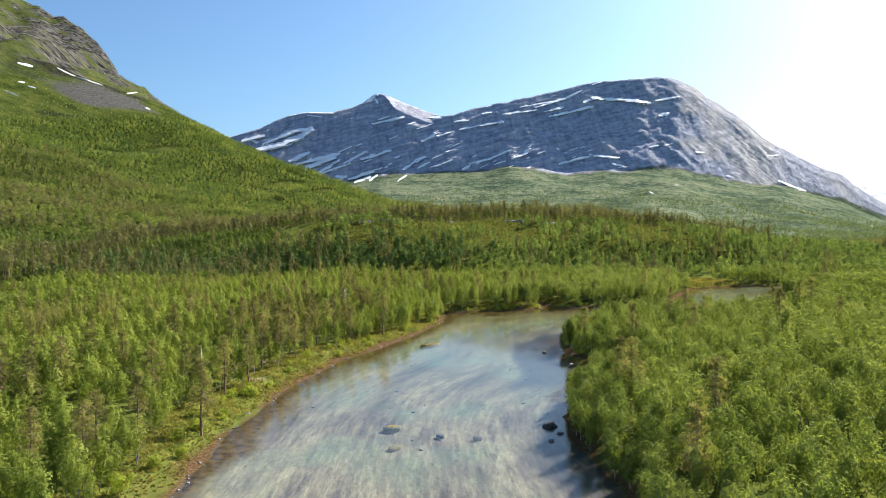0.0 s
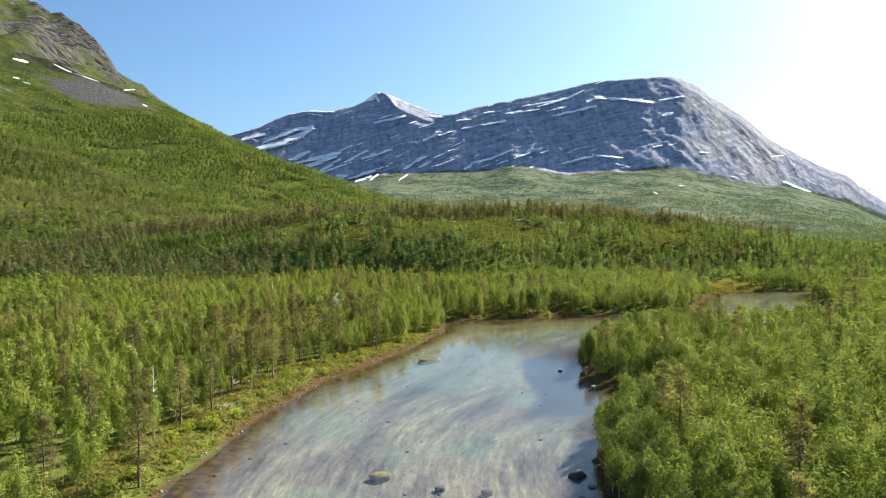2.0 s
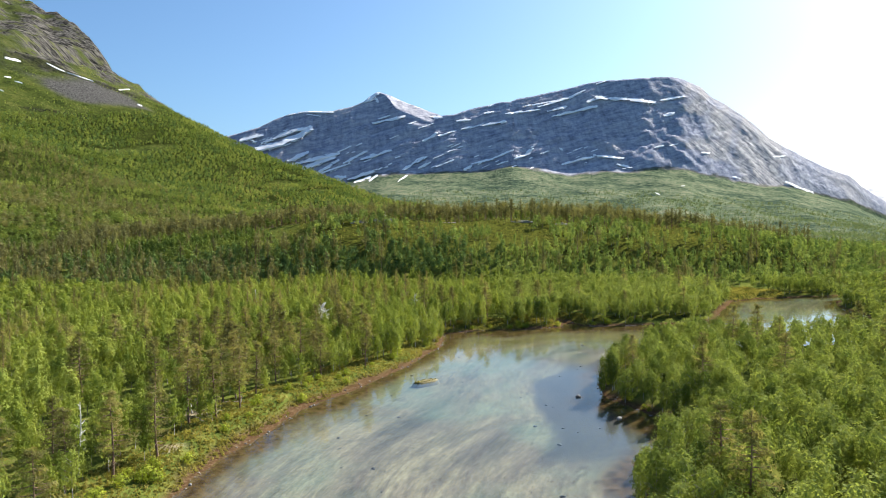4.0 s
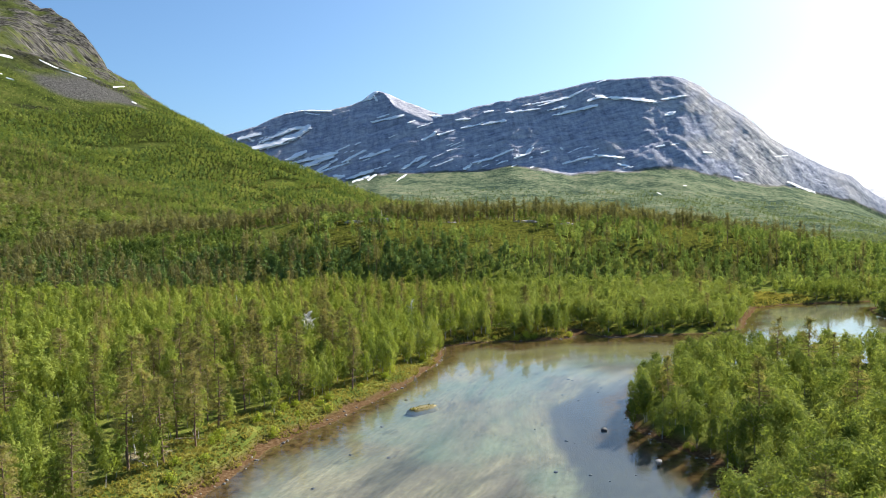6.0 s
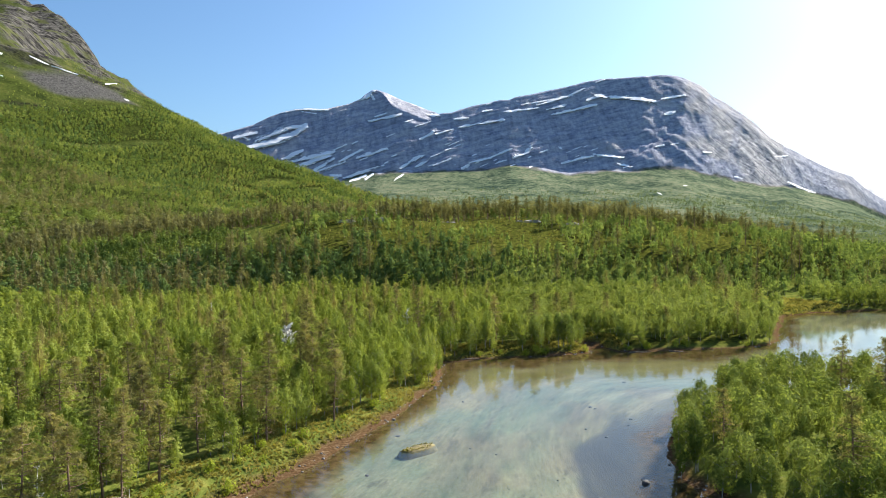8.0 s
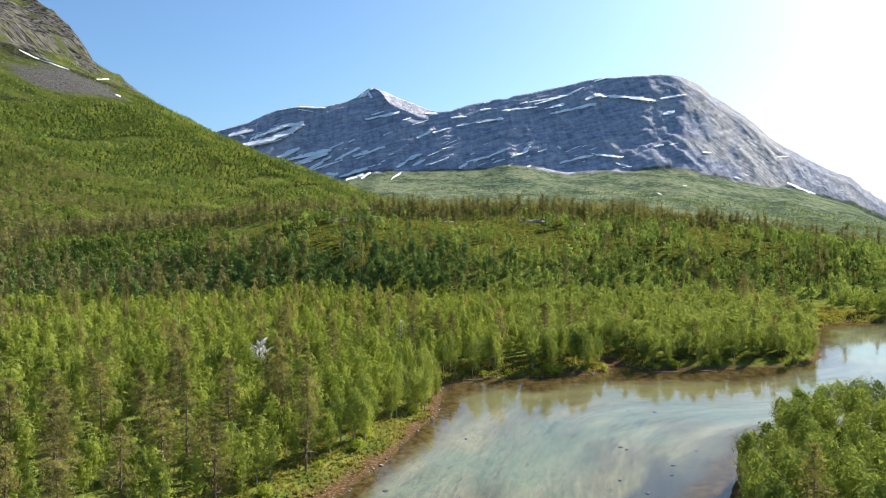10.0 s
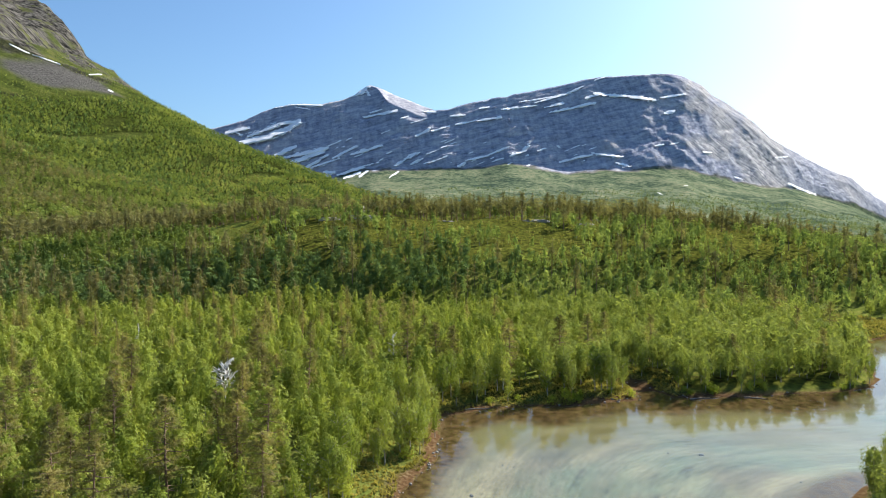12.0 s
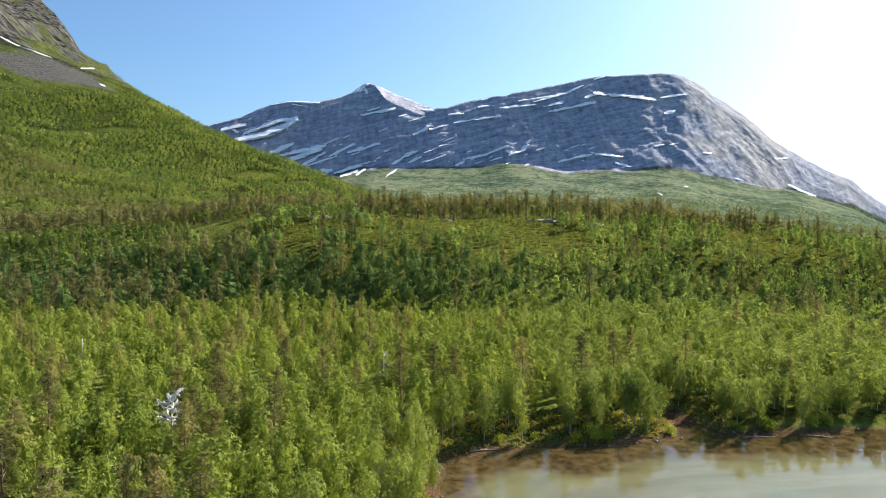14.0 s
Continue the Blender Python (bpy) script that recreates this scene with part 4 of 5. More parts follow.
# The knoll and the sides of the valley.
x, y, rng = scatter(3.7, -640, 700, 330, 900, 5)
ok = wanted(x, y) & (np.abs(x) < 0.72 * (y + 20)) & (rng.rand(len(x)) < np.interp(y, [330, 420, 440, 560, 900], [1, 1, 0.62, 0.6, 0.45]) * np.where((y > 540) & (np.abs(x - 40) < 200), 0.25, 1))
x, y = x[ok], y[ok]
is_pine = rng.rand(len(x)) < pine_share(x, y)
high = np.where(is_pine, rng.uniform(8.5, 15.0, len(x)) * np.where(x > 200, 0.7, 1), rng.uniform(4.5, 8.0, len(x)))
turn = rng.uniform(0, 6.28, len(x))
belt = (y < 376 + 12 * lattice(x / 20, y / 20)) & (x > -210) & (x < 12 + 10 * lattice(y / 9, x / 9))
hilly = (y > 455 + 30 * lattice(x / 20, y / 20)) | (x < -95 + 30 * lattice(x / 25, y / 25))
species = np.where(is_pine, 1, np.where(belt & (rng.rand(len(x)) < 0.85), 2, np.where(hilly, 3, 0)))
high = np.where(species == 2, high * 1.3, high)
for a, b, leaves, rings, sides in ((330, 480, 44, 2, 4), (480, 900, 20, 0, 0)):
    for kind, name, make, mats in ((0, "birch_wood", birch_shape, [BIRCH_BARK, KNOLL_LEAF]), (3, "birch_wood", birch_shape, [BIRCH_BARK, MOUNTAIN_LEAF]), (1, "pine_wood", pine_shape, [PINE_BARK, CREST_PINE_LEAF]), (2, "alder_wood", birch_shape, [PINE_BARK, ALDER_LEAF])):
        at = (y >= a) & (y < b) & (species == kind)
        if not at.any():
            continue
        shapes = [make(s + 70 + leaves, leaves, False, rings, sides) for s in range(7)]
        forest(name, shapes if leaves > 20 else [leafy_only(s) for s in shapes], x[at], y[at], high[at], turn[at], mats if leaves > 20 else mats[1:],
               ("green birch wood over knoll and hillside", "olive pines along the knoll", "dark green alders along the foot of the knoll", "darker green birch wood on rising ground")[kind], "forest")

# Woods on the banks behind the walk's start.
x, y, rng = scatter(4.6, -170, 170, -150, 190, 9)
ok = wanted(x, y) & (np.abs(x) > 0.74 * (y + 8))
x, y = x[ok], y[ok]
forest("birch_wood", [birch_shape(s + 500, 30, False, 2, 4) for s in range(4)], x, y, rng.uniform(6.5, 10, len(x)), rng.uniform(0, 6.28, len(x)), BIRCH_MATS, "light green birch wood on the river banks", "forest")

# The far hillside and the mountain's apron.
x, y, rng = scatter(4.7, -1150, 120, 850, 1580, 6)
u = -0.946 * x + 0.324 * y
share = np.interp(u - 90 * ease((y - 1250) / 150) + 22 * lattice(x / 45, y / 45), [880, 925, 945, 1060, 1120], [1, 0.85, 0.3, 0.16, 0])
in_scree = np.hypot((u - 1002) / 70, (y - 1232) / 92) < 1.0
ok = (np.abs(x) < 0.72 * y) & (rng.rand(len(x)) < share) & ~in_scree & (lattice(x / 34 + 9, y / 60) < 0.75) & (grassy_strip(x, y) < 0.5) & (u > 250) & (hillside(x, y) > massif(x, y))
x, y, u = x[ok], y[ok], u[ok]
is_pine = rng.rand(len(x)) < 0.26 * ease((850 - u) / 200) * ease((lattice(x / 60, y / 60) + 0.3) / 0.5)
high = np.where(u > 930, rng.uniform(2.5, 5.5, len(x)), rng.uniform(5.5, 10.5, len(x)))
dark = ~is_pine & (rng.rand(len(x)) < 0.32 + 0.3 * lattice(x / 30, y / 50))
for name, at, make, mat, label in (("birch_wood", ~is_pine & ~dark, birch_shape, MOUNTAIN_LEAF, "birch wood on the steep hillside"), ("birch_wood", dark, birch_shape, ALDER_LEAF, "darker birches on the steep hillside"),
                                   ("pine_wood", is_pine, pine_shape, PINE_LEAF, "olive pines on the lower hillside")):
    forest(name, [leafy_only(make(s + 300, 11, False, 0, 0)) for s in range(6)], x[at], y[at], high[at], rng.uniform(0, 6.28, at.sum()), [mat], label, "forest")
x, y, rng = scatter(8, -250, 1350, 900, 1900, 8)
ok = (x < 0.72 * y) & (massif(x, y) > hillside(x, y)) & (rng.rand(len(x)) < np.interp(y, [900, 1250, 1900], [0.9, 0.6, 0.2]) * (1 + lattice(x / 40, y / 70)))
x, y = x[ok], y[ok]
forest("birch_wood", [leafy_only(birch_shape(s + 400, 7, False, 0, 0)) for s in range(6)], x, y, rng.uniform(5, 8.5, len(x)), rng.uniform(0, 6.28, len(x)), [APRON_LEAF], "thin birch wood on the mountain's apron", "forest")

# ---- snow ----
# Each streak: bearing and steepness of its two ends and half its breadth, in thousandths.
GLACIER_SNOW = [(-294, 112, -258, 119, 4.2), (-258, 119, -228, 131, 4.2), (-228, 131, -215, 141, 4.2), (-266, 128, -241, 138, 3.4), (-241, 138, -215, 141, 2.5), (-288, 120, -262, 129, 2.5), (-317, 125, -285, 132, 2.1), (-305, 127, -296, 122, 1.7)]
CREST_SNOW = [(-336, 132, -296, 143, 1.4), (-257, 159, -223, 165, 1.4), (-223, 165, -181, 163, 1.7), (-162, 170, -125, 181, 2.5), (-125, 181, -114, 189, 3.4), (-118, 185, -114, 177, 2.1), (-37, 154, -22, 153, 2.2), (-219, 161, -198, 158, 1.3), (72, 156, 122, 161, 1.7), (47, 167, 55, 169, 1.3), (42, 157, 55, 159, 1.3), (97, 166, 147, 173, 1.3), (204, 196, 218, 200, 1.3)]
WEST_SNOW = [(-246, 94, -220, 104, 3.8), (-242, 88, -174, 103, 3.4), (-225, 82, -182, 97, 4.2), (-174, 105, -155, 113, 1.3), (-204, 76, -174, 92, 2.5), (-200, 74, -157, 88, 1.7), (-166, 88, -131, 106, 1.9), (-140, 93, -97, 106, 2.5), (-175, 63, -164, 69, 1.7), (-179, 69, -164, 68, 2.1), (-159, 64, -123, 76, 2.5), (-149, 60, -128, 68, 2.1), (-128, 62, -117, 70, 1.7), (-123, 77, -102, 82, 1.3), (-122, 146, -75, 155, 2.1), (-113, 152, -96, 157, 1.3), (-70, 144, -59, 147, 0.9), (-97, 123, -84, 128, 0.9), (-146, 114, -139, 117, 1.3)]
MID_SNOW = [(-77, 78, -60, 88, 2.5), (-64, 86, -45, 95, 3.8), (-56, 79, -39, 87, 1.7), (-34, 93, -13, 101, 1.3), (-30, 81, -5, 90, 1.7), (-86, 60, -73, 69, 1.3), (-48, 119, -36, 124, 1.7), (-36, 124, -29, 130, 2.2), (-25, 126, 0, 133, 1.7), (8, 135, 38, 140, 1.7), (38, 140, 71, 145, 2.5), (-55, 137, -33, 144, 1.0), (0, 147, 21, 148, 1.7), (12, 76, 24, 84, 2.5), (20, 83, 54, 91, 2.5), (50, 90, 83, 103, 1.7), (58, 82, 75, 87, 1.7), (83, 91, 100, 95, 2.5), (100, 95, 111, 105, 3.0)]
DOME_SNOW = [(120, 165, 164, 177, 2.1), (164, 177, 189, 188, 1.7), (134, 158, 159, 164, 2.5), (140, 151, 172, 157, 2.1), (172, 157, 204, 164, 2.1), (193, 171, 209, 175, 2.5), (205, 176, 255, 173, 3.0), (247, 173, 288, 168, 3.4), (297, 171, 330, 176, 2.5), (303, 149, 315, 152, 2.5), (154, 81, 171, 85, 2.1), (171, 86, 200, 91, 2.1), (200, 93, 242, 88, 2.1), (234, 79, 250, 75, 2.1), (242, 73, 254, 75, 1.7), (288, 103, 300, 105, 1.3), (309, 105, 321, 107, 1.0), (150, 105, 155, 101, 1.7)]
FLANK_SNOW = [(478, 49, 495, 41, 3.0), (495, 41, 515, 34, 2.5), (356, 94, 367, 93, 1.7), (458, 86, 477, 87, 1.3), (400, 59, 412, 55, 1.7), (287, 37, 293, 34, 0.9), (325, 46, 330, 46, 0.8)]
HILL_SNOW = [(-789, 1211, -771, 1227, 5), (-753, 1273, -727, 1287, 2), (-723, 1286, -684, 1304, 2), (-734, 1127, -729, 1136, 3), (-718, 1128, -707, 1131, 2), (-661, 1354, -668, 1413, 4), (-601, 1302, -593, 1306, 2), (-718, 1068, -698, 1071, 2)]


def snow_patch(x0, y0, x1, y1, thick, height, label, group, lift=3.0):
    """A ragged field of old snow lying on the slope, from one end to the other; thick: half its spread up the slope."""
    seed = x0 * 0.37 + y0 * 0.11
    reach = math.hypot(x1 - x0, y1 - y0)
    n = max(18, int(reach / 3))
    s = np.linspace(0, 1, n)
    grain_size = max(1.0, thick / 16)
    body = np.sin(math.pi * np.clip(s * 0.94 + 0.03, 0, 1)) ** 0.85 * np.clip(0.75 + 0.9 * lattice(s * reach / 24 / grain_size + seed, s * 0 + 3.3), 0.12, 2)
    up = body * np.clip(0.75 + 1.1 * lattice(s * reach / 13 / grain_size + seed, s * 0 + 0.5), 0, 2) * thick
    down = body * np.clip(0.75 + 1.2 * lattice(s * reach / 10 / grain_size + seed, s * 0 + 8.5), 0, 2.2) * thick
    across = np.linspace(0, 1, 6)
    off = (-down[:, None] * (1 - across) + up[:, None] * across) * 1.15
    X = x0 + (x1 - x0) * s[:, None] + off * 0.05 + 0 * across
    Y = y0 + (y1 - y0) * s[:, None] + off
    Z = height(X, Y) + lift - 1.7 * lift * (np.abs(across - 0.5) > 0.49)
    i = np.arange(n * 6).reshape(n, 6)
    quads = np.stack([i[:-1, :-1], i[1:, :-1], i[1:, 1:], i[:-1, 1:]], -1).reshape(-1, 4)
    me = mesh_from("snow_patch", np.stack([X, Y, Z], -1).reshape(-1, 3), quads, [SNOW], True)
    return tagged(new("snow_patch", me), label, "snow", group)


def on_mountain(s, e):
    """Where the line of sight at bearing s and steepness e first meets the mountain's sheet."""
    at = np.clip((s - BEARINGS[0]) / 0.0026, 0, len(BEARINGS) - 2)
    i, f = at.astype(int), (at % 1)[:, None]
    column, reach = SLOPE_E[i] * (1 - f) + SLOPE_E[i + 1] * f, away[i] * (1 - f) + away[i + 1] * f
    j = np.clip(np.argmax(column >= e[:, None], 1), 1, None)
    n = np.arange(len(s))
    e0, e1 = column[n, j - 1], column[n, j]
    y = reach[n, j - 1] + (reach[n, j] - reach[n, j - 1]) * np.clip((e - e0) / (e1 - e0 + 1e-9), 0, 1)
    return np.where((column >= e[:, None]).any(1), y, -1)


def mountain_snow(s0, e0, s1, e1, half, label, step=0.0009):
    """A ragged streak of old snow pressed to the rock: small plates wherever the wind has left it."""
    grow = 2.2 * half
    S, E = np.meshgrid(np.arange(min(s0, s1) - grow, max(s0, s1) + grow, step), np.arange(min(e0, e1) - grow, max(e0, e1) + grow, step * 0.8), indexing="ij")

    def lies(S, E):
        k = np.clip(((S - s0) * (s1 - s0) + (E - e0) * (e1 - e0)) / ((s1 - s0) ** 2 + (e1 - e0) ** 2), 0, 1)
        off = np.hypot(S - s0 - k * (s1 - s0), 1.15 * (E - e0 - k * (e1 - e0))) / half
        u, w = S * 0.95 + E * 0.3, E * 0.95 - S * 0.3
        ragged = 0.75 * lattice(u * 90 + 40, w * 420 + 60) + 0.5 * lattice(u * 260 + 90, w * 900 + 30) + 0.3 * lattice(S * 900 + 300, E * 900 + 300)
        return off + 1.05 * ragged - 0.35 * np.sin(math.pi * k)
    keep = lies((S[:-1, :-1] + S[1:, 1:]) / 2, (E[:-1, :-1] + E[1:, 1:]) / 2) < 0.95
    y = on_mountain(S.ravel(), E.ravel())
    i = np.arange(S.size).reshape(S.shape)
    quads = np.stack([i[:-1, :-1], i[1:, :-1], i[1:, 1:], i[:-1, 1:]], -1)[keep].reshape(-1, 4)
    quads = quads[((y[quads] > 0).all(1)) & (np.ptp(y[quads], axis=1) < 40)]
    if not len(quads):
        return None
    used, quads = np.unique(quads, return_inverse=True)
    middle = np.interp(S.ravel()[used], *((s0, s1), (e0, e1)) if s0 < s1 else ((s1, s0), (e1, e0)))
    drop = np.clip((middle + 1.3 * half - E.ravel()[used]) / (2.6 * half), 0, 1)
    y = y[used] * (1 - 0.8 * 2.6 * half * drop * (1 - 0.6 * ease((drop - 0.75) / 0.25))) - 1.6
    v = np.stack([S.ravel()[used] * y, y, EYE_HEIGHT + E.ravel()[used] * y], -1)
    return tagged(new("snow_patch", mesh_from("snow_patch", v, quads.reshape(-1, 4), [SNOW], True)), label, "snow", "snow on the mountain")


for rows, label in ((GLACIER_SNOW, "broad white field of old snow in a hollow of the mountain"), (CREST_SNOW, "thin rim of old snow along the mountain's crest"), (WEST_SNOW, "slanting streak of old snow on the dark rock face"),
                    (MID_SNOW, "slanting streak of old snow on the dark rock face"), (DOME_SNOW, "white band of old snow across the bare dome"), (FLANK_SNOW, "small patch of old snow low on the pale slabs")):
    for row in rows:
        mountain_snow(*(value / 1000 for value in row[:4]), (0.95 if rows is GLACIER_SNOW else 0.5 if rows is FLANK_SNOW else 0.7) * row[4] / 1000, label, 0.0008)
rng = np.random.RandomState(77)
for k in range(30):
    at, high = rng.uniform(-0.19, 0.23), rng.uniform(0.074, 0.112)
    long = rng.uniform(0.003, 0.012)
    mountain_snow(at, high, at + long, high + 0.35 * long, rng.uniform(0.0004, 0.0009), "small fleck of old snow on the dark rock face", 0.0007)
for row in HILL_SNOW:
    snow_patch(*row, hillside, "small patch of old snow under the grey cliff", "snow on the hillside", 1.6)


# ---- stones, islets, dead trees, undergrowth ----
def stone_mesh(name, seed, mat, flat=0.6, level=2, root=1.0):
    """A rounded, dented stone about 1 m across."""
    bm = bmesh.new()
    bmesh.ops.create_icosphere(bm, subdivisions=level, radius=0.5)
    for vert in bm.verts:
        k = 1 + 0.3 * noise.noise(vert.co * 2.3 + Vector((seed * 7.1, 0, 0))) + 0.12 * noise.noise(vert.co * 6 + Vector((0, seed * 3.3, 0)))
        vert.co *= k
        vert.co.z = max(vert.co.z * flat, -0.2) * (root if vert.co.z < 0 else 1)
    me = bpy.data.meshes.new(name)
    bm.to_mesh(me)
    bm.free()
    me.materials.append(mat)
    for p in me.polygons:
        p.use_smooth = True
    return me


def put_stone(me, px, py, z, size, turn, label, group="", squash=1.0):
    ob = new("stone", me)
    ob.matrix_basis = Matrix.Translation((px, py, z)) @ pose(0, 0, 0, 0, 0, turn) @ Matrix.Diagonal((size, size * 0.75, size * squash, 1))
    return tagged(ob, label, "stone", group)


put_stone(stone_mesh("boulder", 1, DARK_STONE, 0.75, root=3), 15.1, 105.9, 0.1, 2.3, 20, "large wet black boulder at the river's edge", squash=0.9)
put_stone(stone_mesh("boulder", 2, GREY_STONE, root=3), 14.3, 99.2, 0.05, 1.1, 60, "pale grey stone in shallow water beside a boulder")
put_stone(stone_mesh("boulder", 3, GREY_STONE), 16.2, 102.6, 0.1, 1.0, 10, "brownish grey stone on the river bank")
put_stone(stone_mesh("boulder", 4, DARK_STONE, root=3), 24.5, 132.9, 0.1, 1.6, 10, "black boulder at the edge of a brown bay", squash=0.9)
put_stone(stone_mesh("boulder", 11, GREY_STONE, root=3), 26.0, 150.6, 0.02, 1.2, 80, "pale stone in a shallow brown bay", squash=0.6)
put_stone(stone_mesh("boulder", 5, DARK_STONE, root=4), 21.8, 163.9, 0.02, 1.2, 40, "dark stone in the river off the point")
put_stone(stone_mesh("boulder", 6, MOSSY_STONE, 0.4, root=7), -9.7, 107.3, -0.16, 2.8, 15, "low yellowish mossy rock rising out of the river", squash=0.4)
put_stone(stone_mesh("boulder", 7, MOSSY_STONE, 0.35, root=8), -8.6, 98.4, -0.36, 2.2, 50, "ochre rock just under the river's surface", squash=0.4)
put_stone(stone_mesh("boulder", 8, DARK_STONE, 0.5, root=14), 3.65, 102.4, -0.3, 1.3, 0, "dark rock awash in the current", squash=0.28)
put_stone(stone_mesh("boulder", 9, DARK_STONE, 0.5, root=14), -2.0, 103.5, -0.3, 1.3, 0, "dark rock awash in the current", squash=0.28)

rng = np.random.RandomState(21)
GREYS = [stone_mesh("stone", s, GREY_STONE, 0.6, 1) for s in (31, 32, 33, 34)]
DARKS = [stone_mesh("stone", s, DARK_STONE, 0.35, 1) for s in (41, 42, 43)]


def along_bank(bank, start, end, count):
    """Random points on a stretch of a bank line."""
    pts = np.array(bank[start:end], float)
    s = np.concatenate([[0], np.cumsum(np.hypot(*np.diff(pts, axis=0).T))])
    at = rng.uniform(0, s[-1], count)
    return np.stack([np.interp(at, s, pts[:, 0]), np.interp(at, s, pts[:, 1])], -1)


for bank, start, end, count in ((WEST_BANK, 2, 11, 130), (FAR_BANK, 0, 12, 45), (EAST_BANK, 7, 20, 30)):
    for k, (px, py) in enumerate(along_bank(bank, start, end, count) + rng.normal(0, 0.75, (count, 2))):
        z = float(ground_height(np.array([px]), np.array([py]))[0])
        put_stone(GREYS[k % 4], px, py, max(z, -0.3) + 0.03, rng.uniform(0.2, 0.62), rng.uniform(0, 360), "small grey stone on the gravelly shore", "stones along the shore")
n = 0
while n < 46:
    px, py = rng.uniform(-32, 75), rng.uniform(80, 240)
    if float(shore_distance(np.array([px]), np.array([py]))[0]) < -3:
        put_stone(DARKS[n % 3], px, py, float(bed_height(np.array([px]), np.array([py]))[0]) + 0.06, rng.uniform(0.3, 0.9), rng.uniform(0, 360), "dark flat stone on the river bed under clear water", "stones in the river", 0.8)
        n += 1


def mound(name, cx, cy, long, wide, high, turn, mat):
    """A low islet with an uneven outline."""
    a = np.linspace(0, 2 * math.pi, 28, endpoint=False)
    r = np.linspace(0, 1, 7)
    A, R = np.meshgrid(a, r, indexing="ij")
    edge = 1 + 0.3 * lattice(A * 1.3 + cx, A * 0 + 2.2) * np.sin(A / 2)
    u, w = R * edge * np.cos(A) * long / 2, R * edge * np.sin(A) * wide / 2
    c, s = math.cos(radians(turn)), math.sin(radians(turn))
    X, Y = cx + u * c - w * s, cy + u * s + w * c
    Z = high * (1 - R ** 3) - 0.12 * R ** 4 - 0.8 * R ** 14 + 0.05 * fbm(X, Y, 0.8, 2)
    i = np.arange(28 * 7).reshape(28, 7)
    j = np.roll(i, -1, 0)
    quads = np.stack([i[:, :-1], i[:, 1:], j[:, 1:], j[:, :-1]], -1).reshape(-1, 4)
    return new(name, mesh_from(name, np.stack([X, Y, Z], -1).reshape(-1, 3), quads, [mat], True))


tagged(mound("islet", -6.3, 176.9, 6.6, 2.6, 0.3, 38, MOSSY_STONE), "low islet of gravel and yellow-green grass in the river", "islet")


def grass_tufts(name, px, py, z, size, label):
    rng = np.random.RandomState(len(px))
    n = len(px)
    V = []
    for k in range(3):
        a = rng.uniform(0, 6.28, n)
        normal = np.stack([np.cos(a), np.sin(a), np.full(n, 0.5)], -1)
        V.append(flakes(np.stack([px, py, z + 0.35 * size], -1), normal, size * rng.uniform(0.7, 1.2, n), rng))
    v, f = join(V)
    return tagged(new(name, mesh_from(name, v, f, [GRASS_BLADE])), label, "grass", kind="stuff")


x, y, rng = scatter(0.45, -70, 40, 70, 262, 12)
d = shore_distance(x, y)
ok = (d > 1.3 + 1.2 * lattice(x / 3, y / 3)) & (d < 13) & ((x < 2) | (y > 236)) & (rng.rand(len(x)) < 0.75 + 0.4 * lattice(x / 5, y / 5))
x, y = x[ok], y[ok]
grass_tufts("grass", x, y, ground_height(x, y), rng.uniform(0.18, 0.45, len(x)), "yellow-green tussocky grass on the river bank")
x, y, rng = scatter(0.75, 92, 142, 292, 342, 13)
ok = (shore_distance(x, y) > 0.8) & (clearing(x, y) > 0.45) & (rng.rand(len(x)) < 0.85)
x, y = x[ok], y[ok]
grass_tufts("grass", x, y, ground_height(x, y), rng.uniform(0.3, 0.65, len(x)), "tawny grass on an open river meadow")
a, r = rng.uniform(0, 6.28, 160), np.sqrt(rng.rand(160))
u, w = r * np.cos(a) * 2.6, r * np.sin(a) * 0.9
grass_tufts("grass", -6.3 + u * 0.79 - w * 0.62, 176.9 + u * 0.62 + w * 0.79, np.full(160, 0.14), rng.uniform(0.08, 0.2, 160), "yellow-green grass on a low islet")


# Low scrub on the open knoll.
x, y, rng = scatter(2.3, -110, 190, 345, 470, 14)
ok = (rng.rand(len(x)) < 0.35 + 0.5 * lattice(x / 9, y / 9)) & ~((np.abs(x + 42) < 7) & (np.abs(y - 430) < 4))
x, y = x[ok], y[ok]
forest("dwarf_scrub", [leafy_only(birch_shape(s + 600, 9, False, 0, 0)) for s in range(4)], x, y, rng.uniform(0.9, 2.6, len(x)), rng.uniform(0, 6.28, len(x)), [HEATH_LEAF], "knee-high green scrub on the open knoll", "scrub")


def shrub_thing(seed):
    """A low willow bush: a few stems under a ragged crown."""
    rng = np.random.RandomState(seed)
    line = np.array([[0, 0, 0.0], [0, 0, 1.0]])
    radius = lambda h: 0.62 * np.sin(math.pi * np.clip(0.15 + 0.85 * h, 0, 1)) ** 0.6
    base = new("shrub")
    stems = []
    for k in range(5):
        a = k * 1.3 + rng.rand()
        stems.append(tube([[0, 0, 0], [0.15 * math.cos(a), 0.15 * math.sin(a), 0.4], [0.4 * math.cos(a), 0.4 * math.sin(a), 0.8]], [0.025, 0.018, 0.008], 3))
    part("stem", mesh_from("stem", *join(stems), [PINE_BARK]), base)
    part("crown", mesh_from("crown", *crown_of((0.04, 1.0, radius), 3, 6, line, 260, 0.1, rng), [SHRUB_LEAF]), base)
    return tagged(base, "low bright green willow bush on the river bank", "shrub", "bushes on the banks")


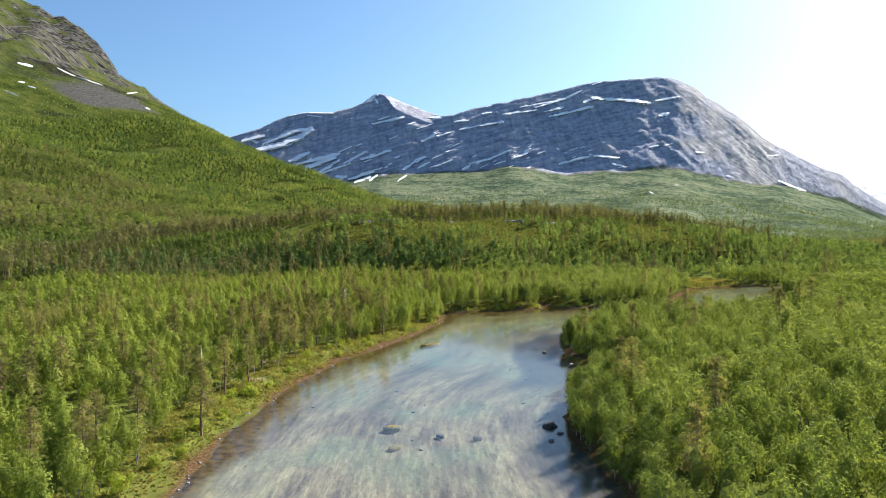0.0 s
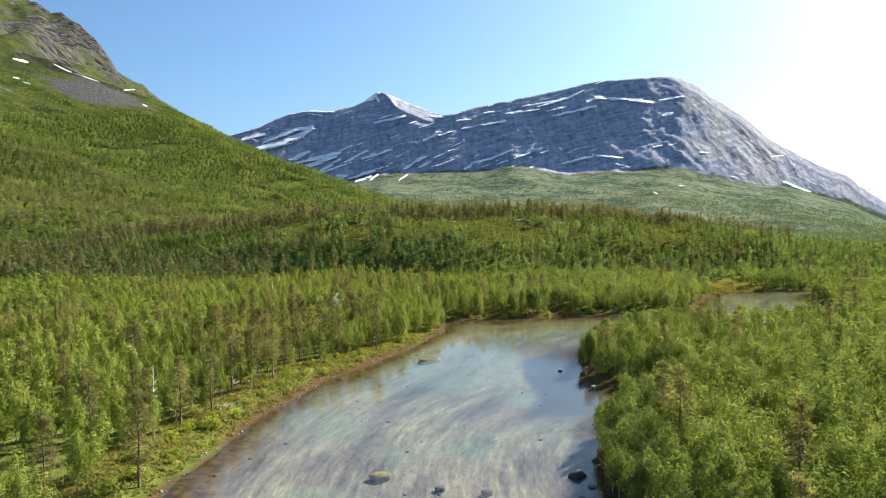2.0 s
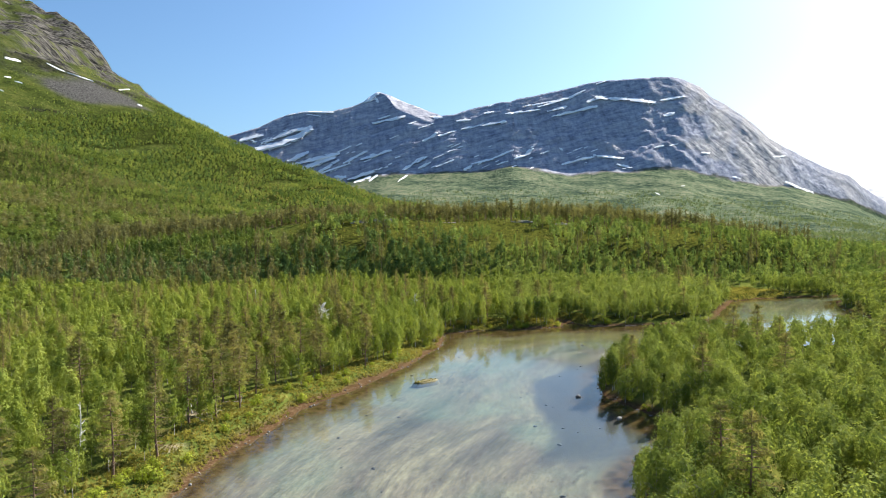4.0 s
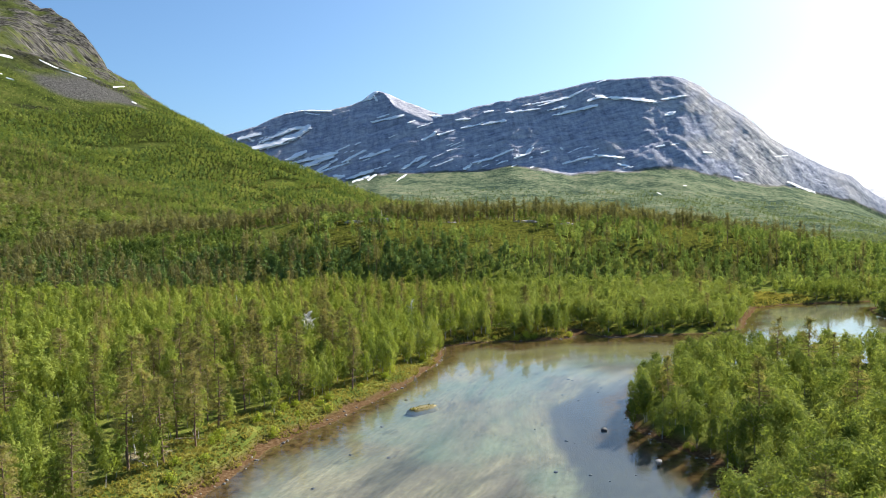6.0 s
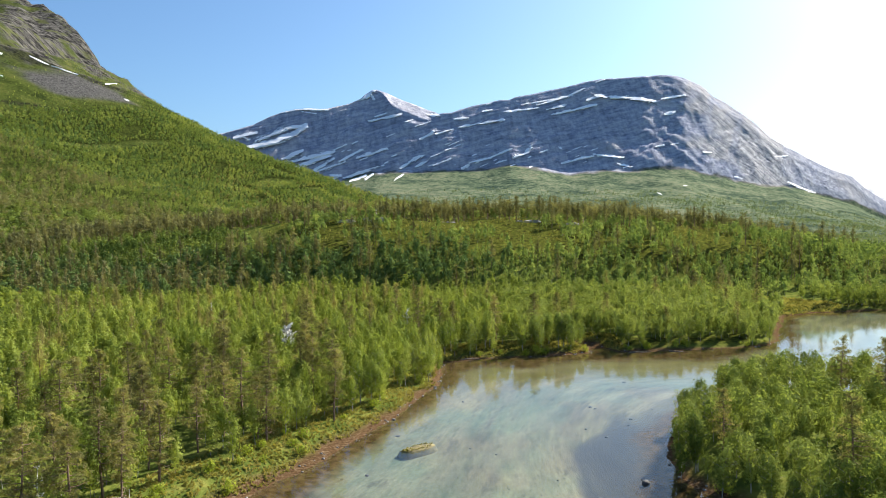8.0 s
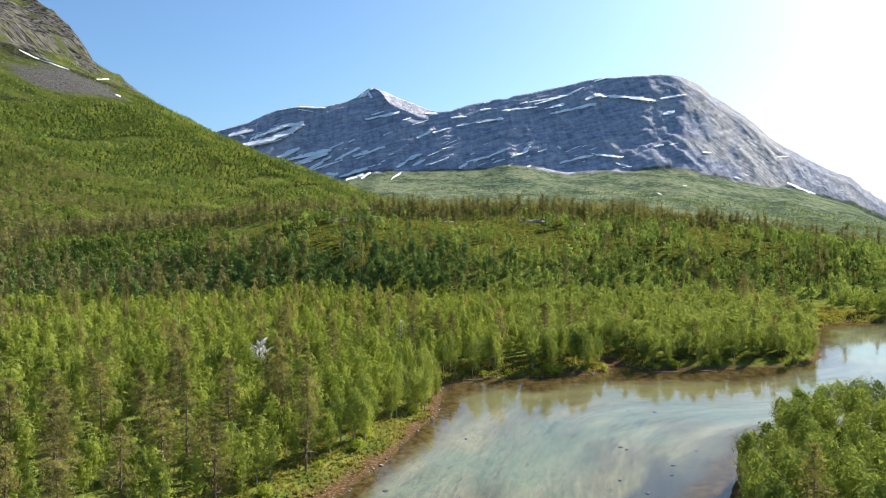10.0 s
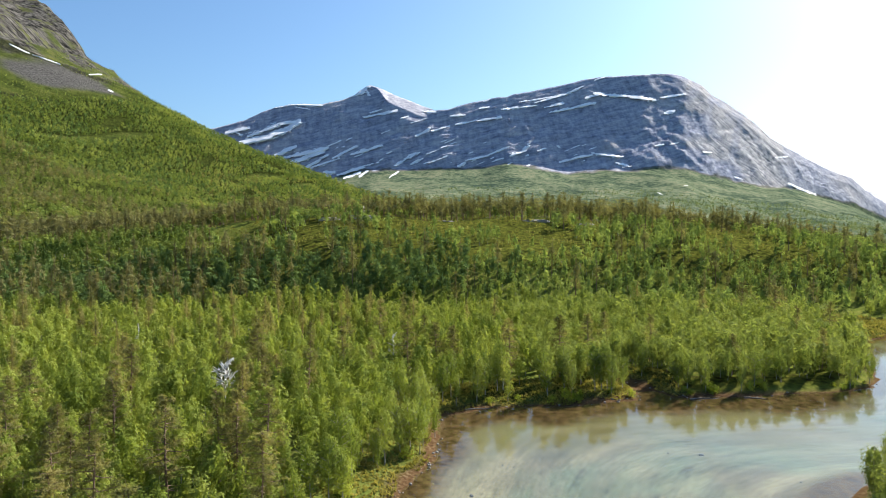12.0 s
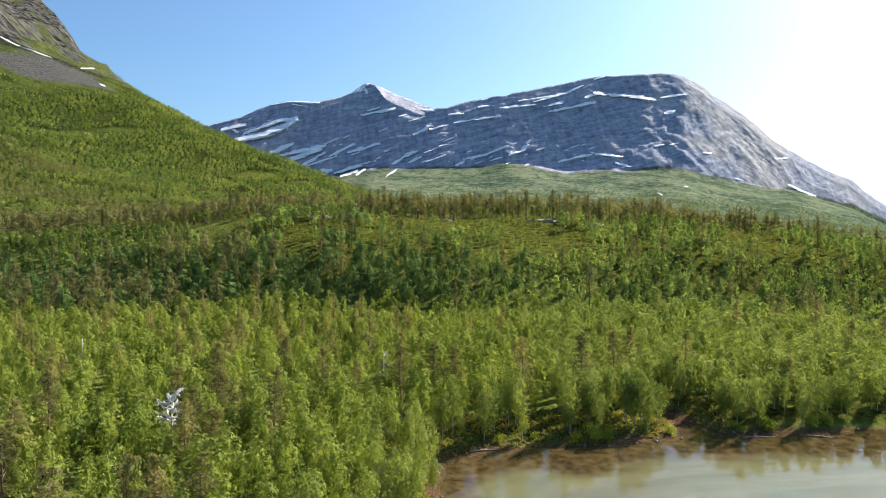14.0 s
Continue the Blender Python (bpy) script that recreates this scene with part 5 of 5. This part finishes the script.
models = [shrub_thing(s) for s in (1, 2, 3)]
rng = np.random.RandomState(5)
spots = np.concatenate([along_bank(WEST_BANK, 2, 11, 60) + np.stack([-rng.uniform(3.0, 8.5, 60), rng.normal(0, 1, 60)], -1),
                        along_bank(FAR_BANK, 0, 11, 30) + np.stack([rng.normal(0, 1, 30), rng.uniform(1.2, 4, 30)], -1),
                        along_bank(EAST_BANK, 7, 20, 36) + np.stack([rng.uniform(0.4, 2.2, 36), rng.normal(0, 1, 36)], -1)])
for k, (px, py) in enumerate(spots):
    z = float(ground_height(np.array([px]), np.array([py]))[0])
    if z < 0.1:
        continue
    m = Matrix.Translation((px, py, z - 0.05)) @ pose(0, 0, 0, 0, 0, k * 77)
    ob = models[k] if k < 3 else copy_thing(models[k % 3], m)
    ob.matrix_basis = m
    size = rng.uniform(0.9, 2.1)
    ob.scale = (size, size, size * rng.uniform(0.75, 1.1))


def dead_tree(px, py, high, seed, limbs, spread, label):
    """A leafless tree: a bent stem, forking limbs and twigs, bleached grey."""
    rng = np.random.RandomState(seed)
    base = new("dead_tree")
    t = np.linspace(0, 1, 6)
    line = np.stack([0.25 * np.sin(t * 3 + seed), 0.2 * np.cos(t * 2.5 + seed) - 0.2, t * high], -1)
    line[:, :2] -= line[0, :2]
    part("trunk", mesh_from("trunk", *tube(line, 0.14 * (1 - 0.85 * t) * high / 8, 6), [DEAD_WOOD], True), base)
    for k in range(limbs):
        h = high * rng.uniform(0.3, 0.95)
        a = k * 2.4 + rng.normal(0, 0.4)
        out = spread * rng.uniform(0.6, 1.1) * (1.15 - h / high * 0.75)
        start = np.array([np.interp(h, line[:, 2], line[:, 0]), np.interp(h, line[:, 2], line[:, 1]), h])
        way = np.array([math.cos(a), math.sin(a), rng.uniform(0.35, 1.0)])
        tip = start + way * out
        bits = [tube([start, (start + tip) / 2 + rng.normal(0, 0.08, 3), tip], [0.03 + 0.03 * spread, 0.02 + 0.026 * spread, 0.016], 4)]
        for j in range(5):
            f = rng.uniform(0.3, 0.95)
            s = start + (tip - start) * f
            e = s + (way * 0.5 + rng.normal(0, 0.6, 3)) * out * 0.42
            bits.append(tube([s, (s + e) / 2 + rng.normal(0, 0.04, 3), e], [0.02 + 0.018 * spread, 0.015 + 0.014 * spread, 0.012], 3))
        part("limb", mesh_from("limb", *join(bits), [DEAD_WOOD], True), base)
    base.matrix_basis = Matrix.Translation((px, py, float(ground_height(np.array([px]), np.array([py]))[0]) - 0.1))
    return tagged(base, label, "dead tree", "dead trees")


dead_tree(-38.3, 231.8, 7.4, 3, 30, 2.9, "bleached white leafless tree standing among birches")
dead_tree(-47.2, 124.9, 9.4, 5, 12, 0.9, "slender dead grey tree with short bare limbs")
dead_tree(-66, 262, 8.5, 8, 12, 1.1, "pale dead tree rising from the birch wood")
dead_tree(-43, 150, 6.5, 9, 9, 1.0, "broken grey dead tree near the grassy bank")


def fallen_log(px, py, long, turn, tilt, label):
    """A bleached trunk with a few broken limb stubs."""
    rng = np.random.RandomState(int(abs(px * 10)))
    t = np.linspace(0, 1, 6)
    line = np.stack([(t - 0.5) * long, 0.12 * np.sin(t * 4), 0.06 * np.sin(t * 5)], -1)
    base = new("fallen_log")
    part("trunk", mesh_from("trunk", *tube(line, 0.13 * (1 - 0.6 * t), 6), [DRIFTWOOD], True), base)
    for k in range(5):
        s = line[k]
        e = s + [rng.uniform(-0.1, 0.5), rng.normal(0, 0.5), rng.uniform(0.1, 0.5)]
        part("stub", mesh_from("stub", *tube([s, (s + e) / 2, e], [0.05, 0.035, 0.015], 4), [DRIFTWOOD], True), base)
    z = max(float(ground_height(np.array([px]), np.array([py]))[0]), -0.05)
    base.matrix_basis = Matrix.Translation((px, py, z + 0.1)) @ pose(0, 0, 0, 0, tilt, turn)
    return tagged(base, label, "log", "fallen logs")


fallen_log(-38.0, 155.9, 4.2, 12, 2, "bleached fallen trunk on the grassy bank")
fallen_log(-40.7, 146.8, 3.4, -35, 3, "bleached fallen trunk beside a pine")
fallen_log(-44.4, 157.8, 3.6, 70, 4, "grey fallen trunk at the wood's edge")
fallen_log(2.4, 236.8, 4.5, 15, 0, "grey log stranded on the brown shore")
fallen_log(42.8, 243.2, 5.2, 8, 0, "grey log stranded on the brown shore")
fallen_log(52.0, 243.4, 3.8, -14, 0, "grey log stranded on the brown shore")


def outcrop(px, py, long, wide, high, seed):
    """A low ledge of pale, cracked rock."""
    bm = bmesh.new()
    bmesh.ops.create_icosphere(bm, subdivisions=3, radius=1.0)
    for vert in bm.verts:
        c = vert.co.copy()
        k = 1 + 0.28 * noise.noise(c * 1.7 + Vector((seed, 0, 0))) + 0.14 * noise.noise(c * 5 + Vector((0, seed, 0)))
        vert.co = Vector((c.x * k * long / 2, c.y * k * wide / 2, max(-0.4, min(c.z * k, 0.62 + 0.1 * noise.noise(c * 3))) * high))
    me = bpy.data.meshes.new("rock_outcrop")
    bm.to_mesh(me)
    bm.free()
    me.materials.append(GREY_STONE)
    ob = new("rock_outcrop", me)
    ob.matrix_basis = Matrix.Translation((px, py, float(ground_height(np.array([px]), np.array([py]))[0]) + 0.15)) @ pose(0, 0, 0, 0, 0, seed * 9)
    return tagged(ob, "low pale rock ledge on the heathy knoll", "rock", "rock ledges on the knoll")


outcrop(-42, 430, 13, 6, 2.4, 1)
outcrop(-56, 424, 9, 4, 1.6, 2)
outcrop(-5, 447, 12, 4, 1.5, 3)
outcrop(38, 441, 14, 5, 1.6, 1.5)
outcrop(60, 431, 8, 4, 1.4, 2.5)
dead_tree(-42, 433, 6.0, 12, 10, 1.2, "bleached dead tree on a rock ledge")
dead_tree(-13.6, 262.5, 7.0, 15, 12, 1.5, "half-dead brown-grey tree in the birch wood")
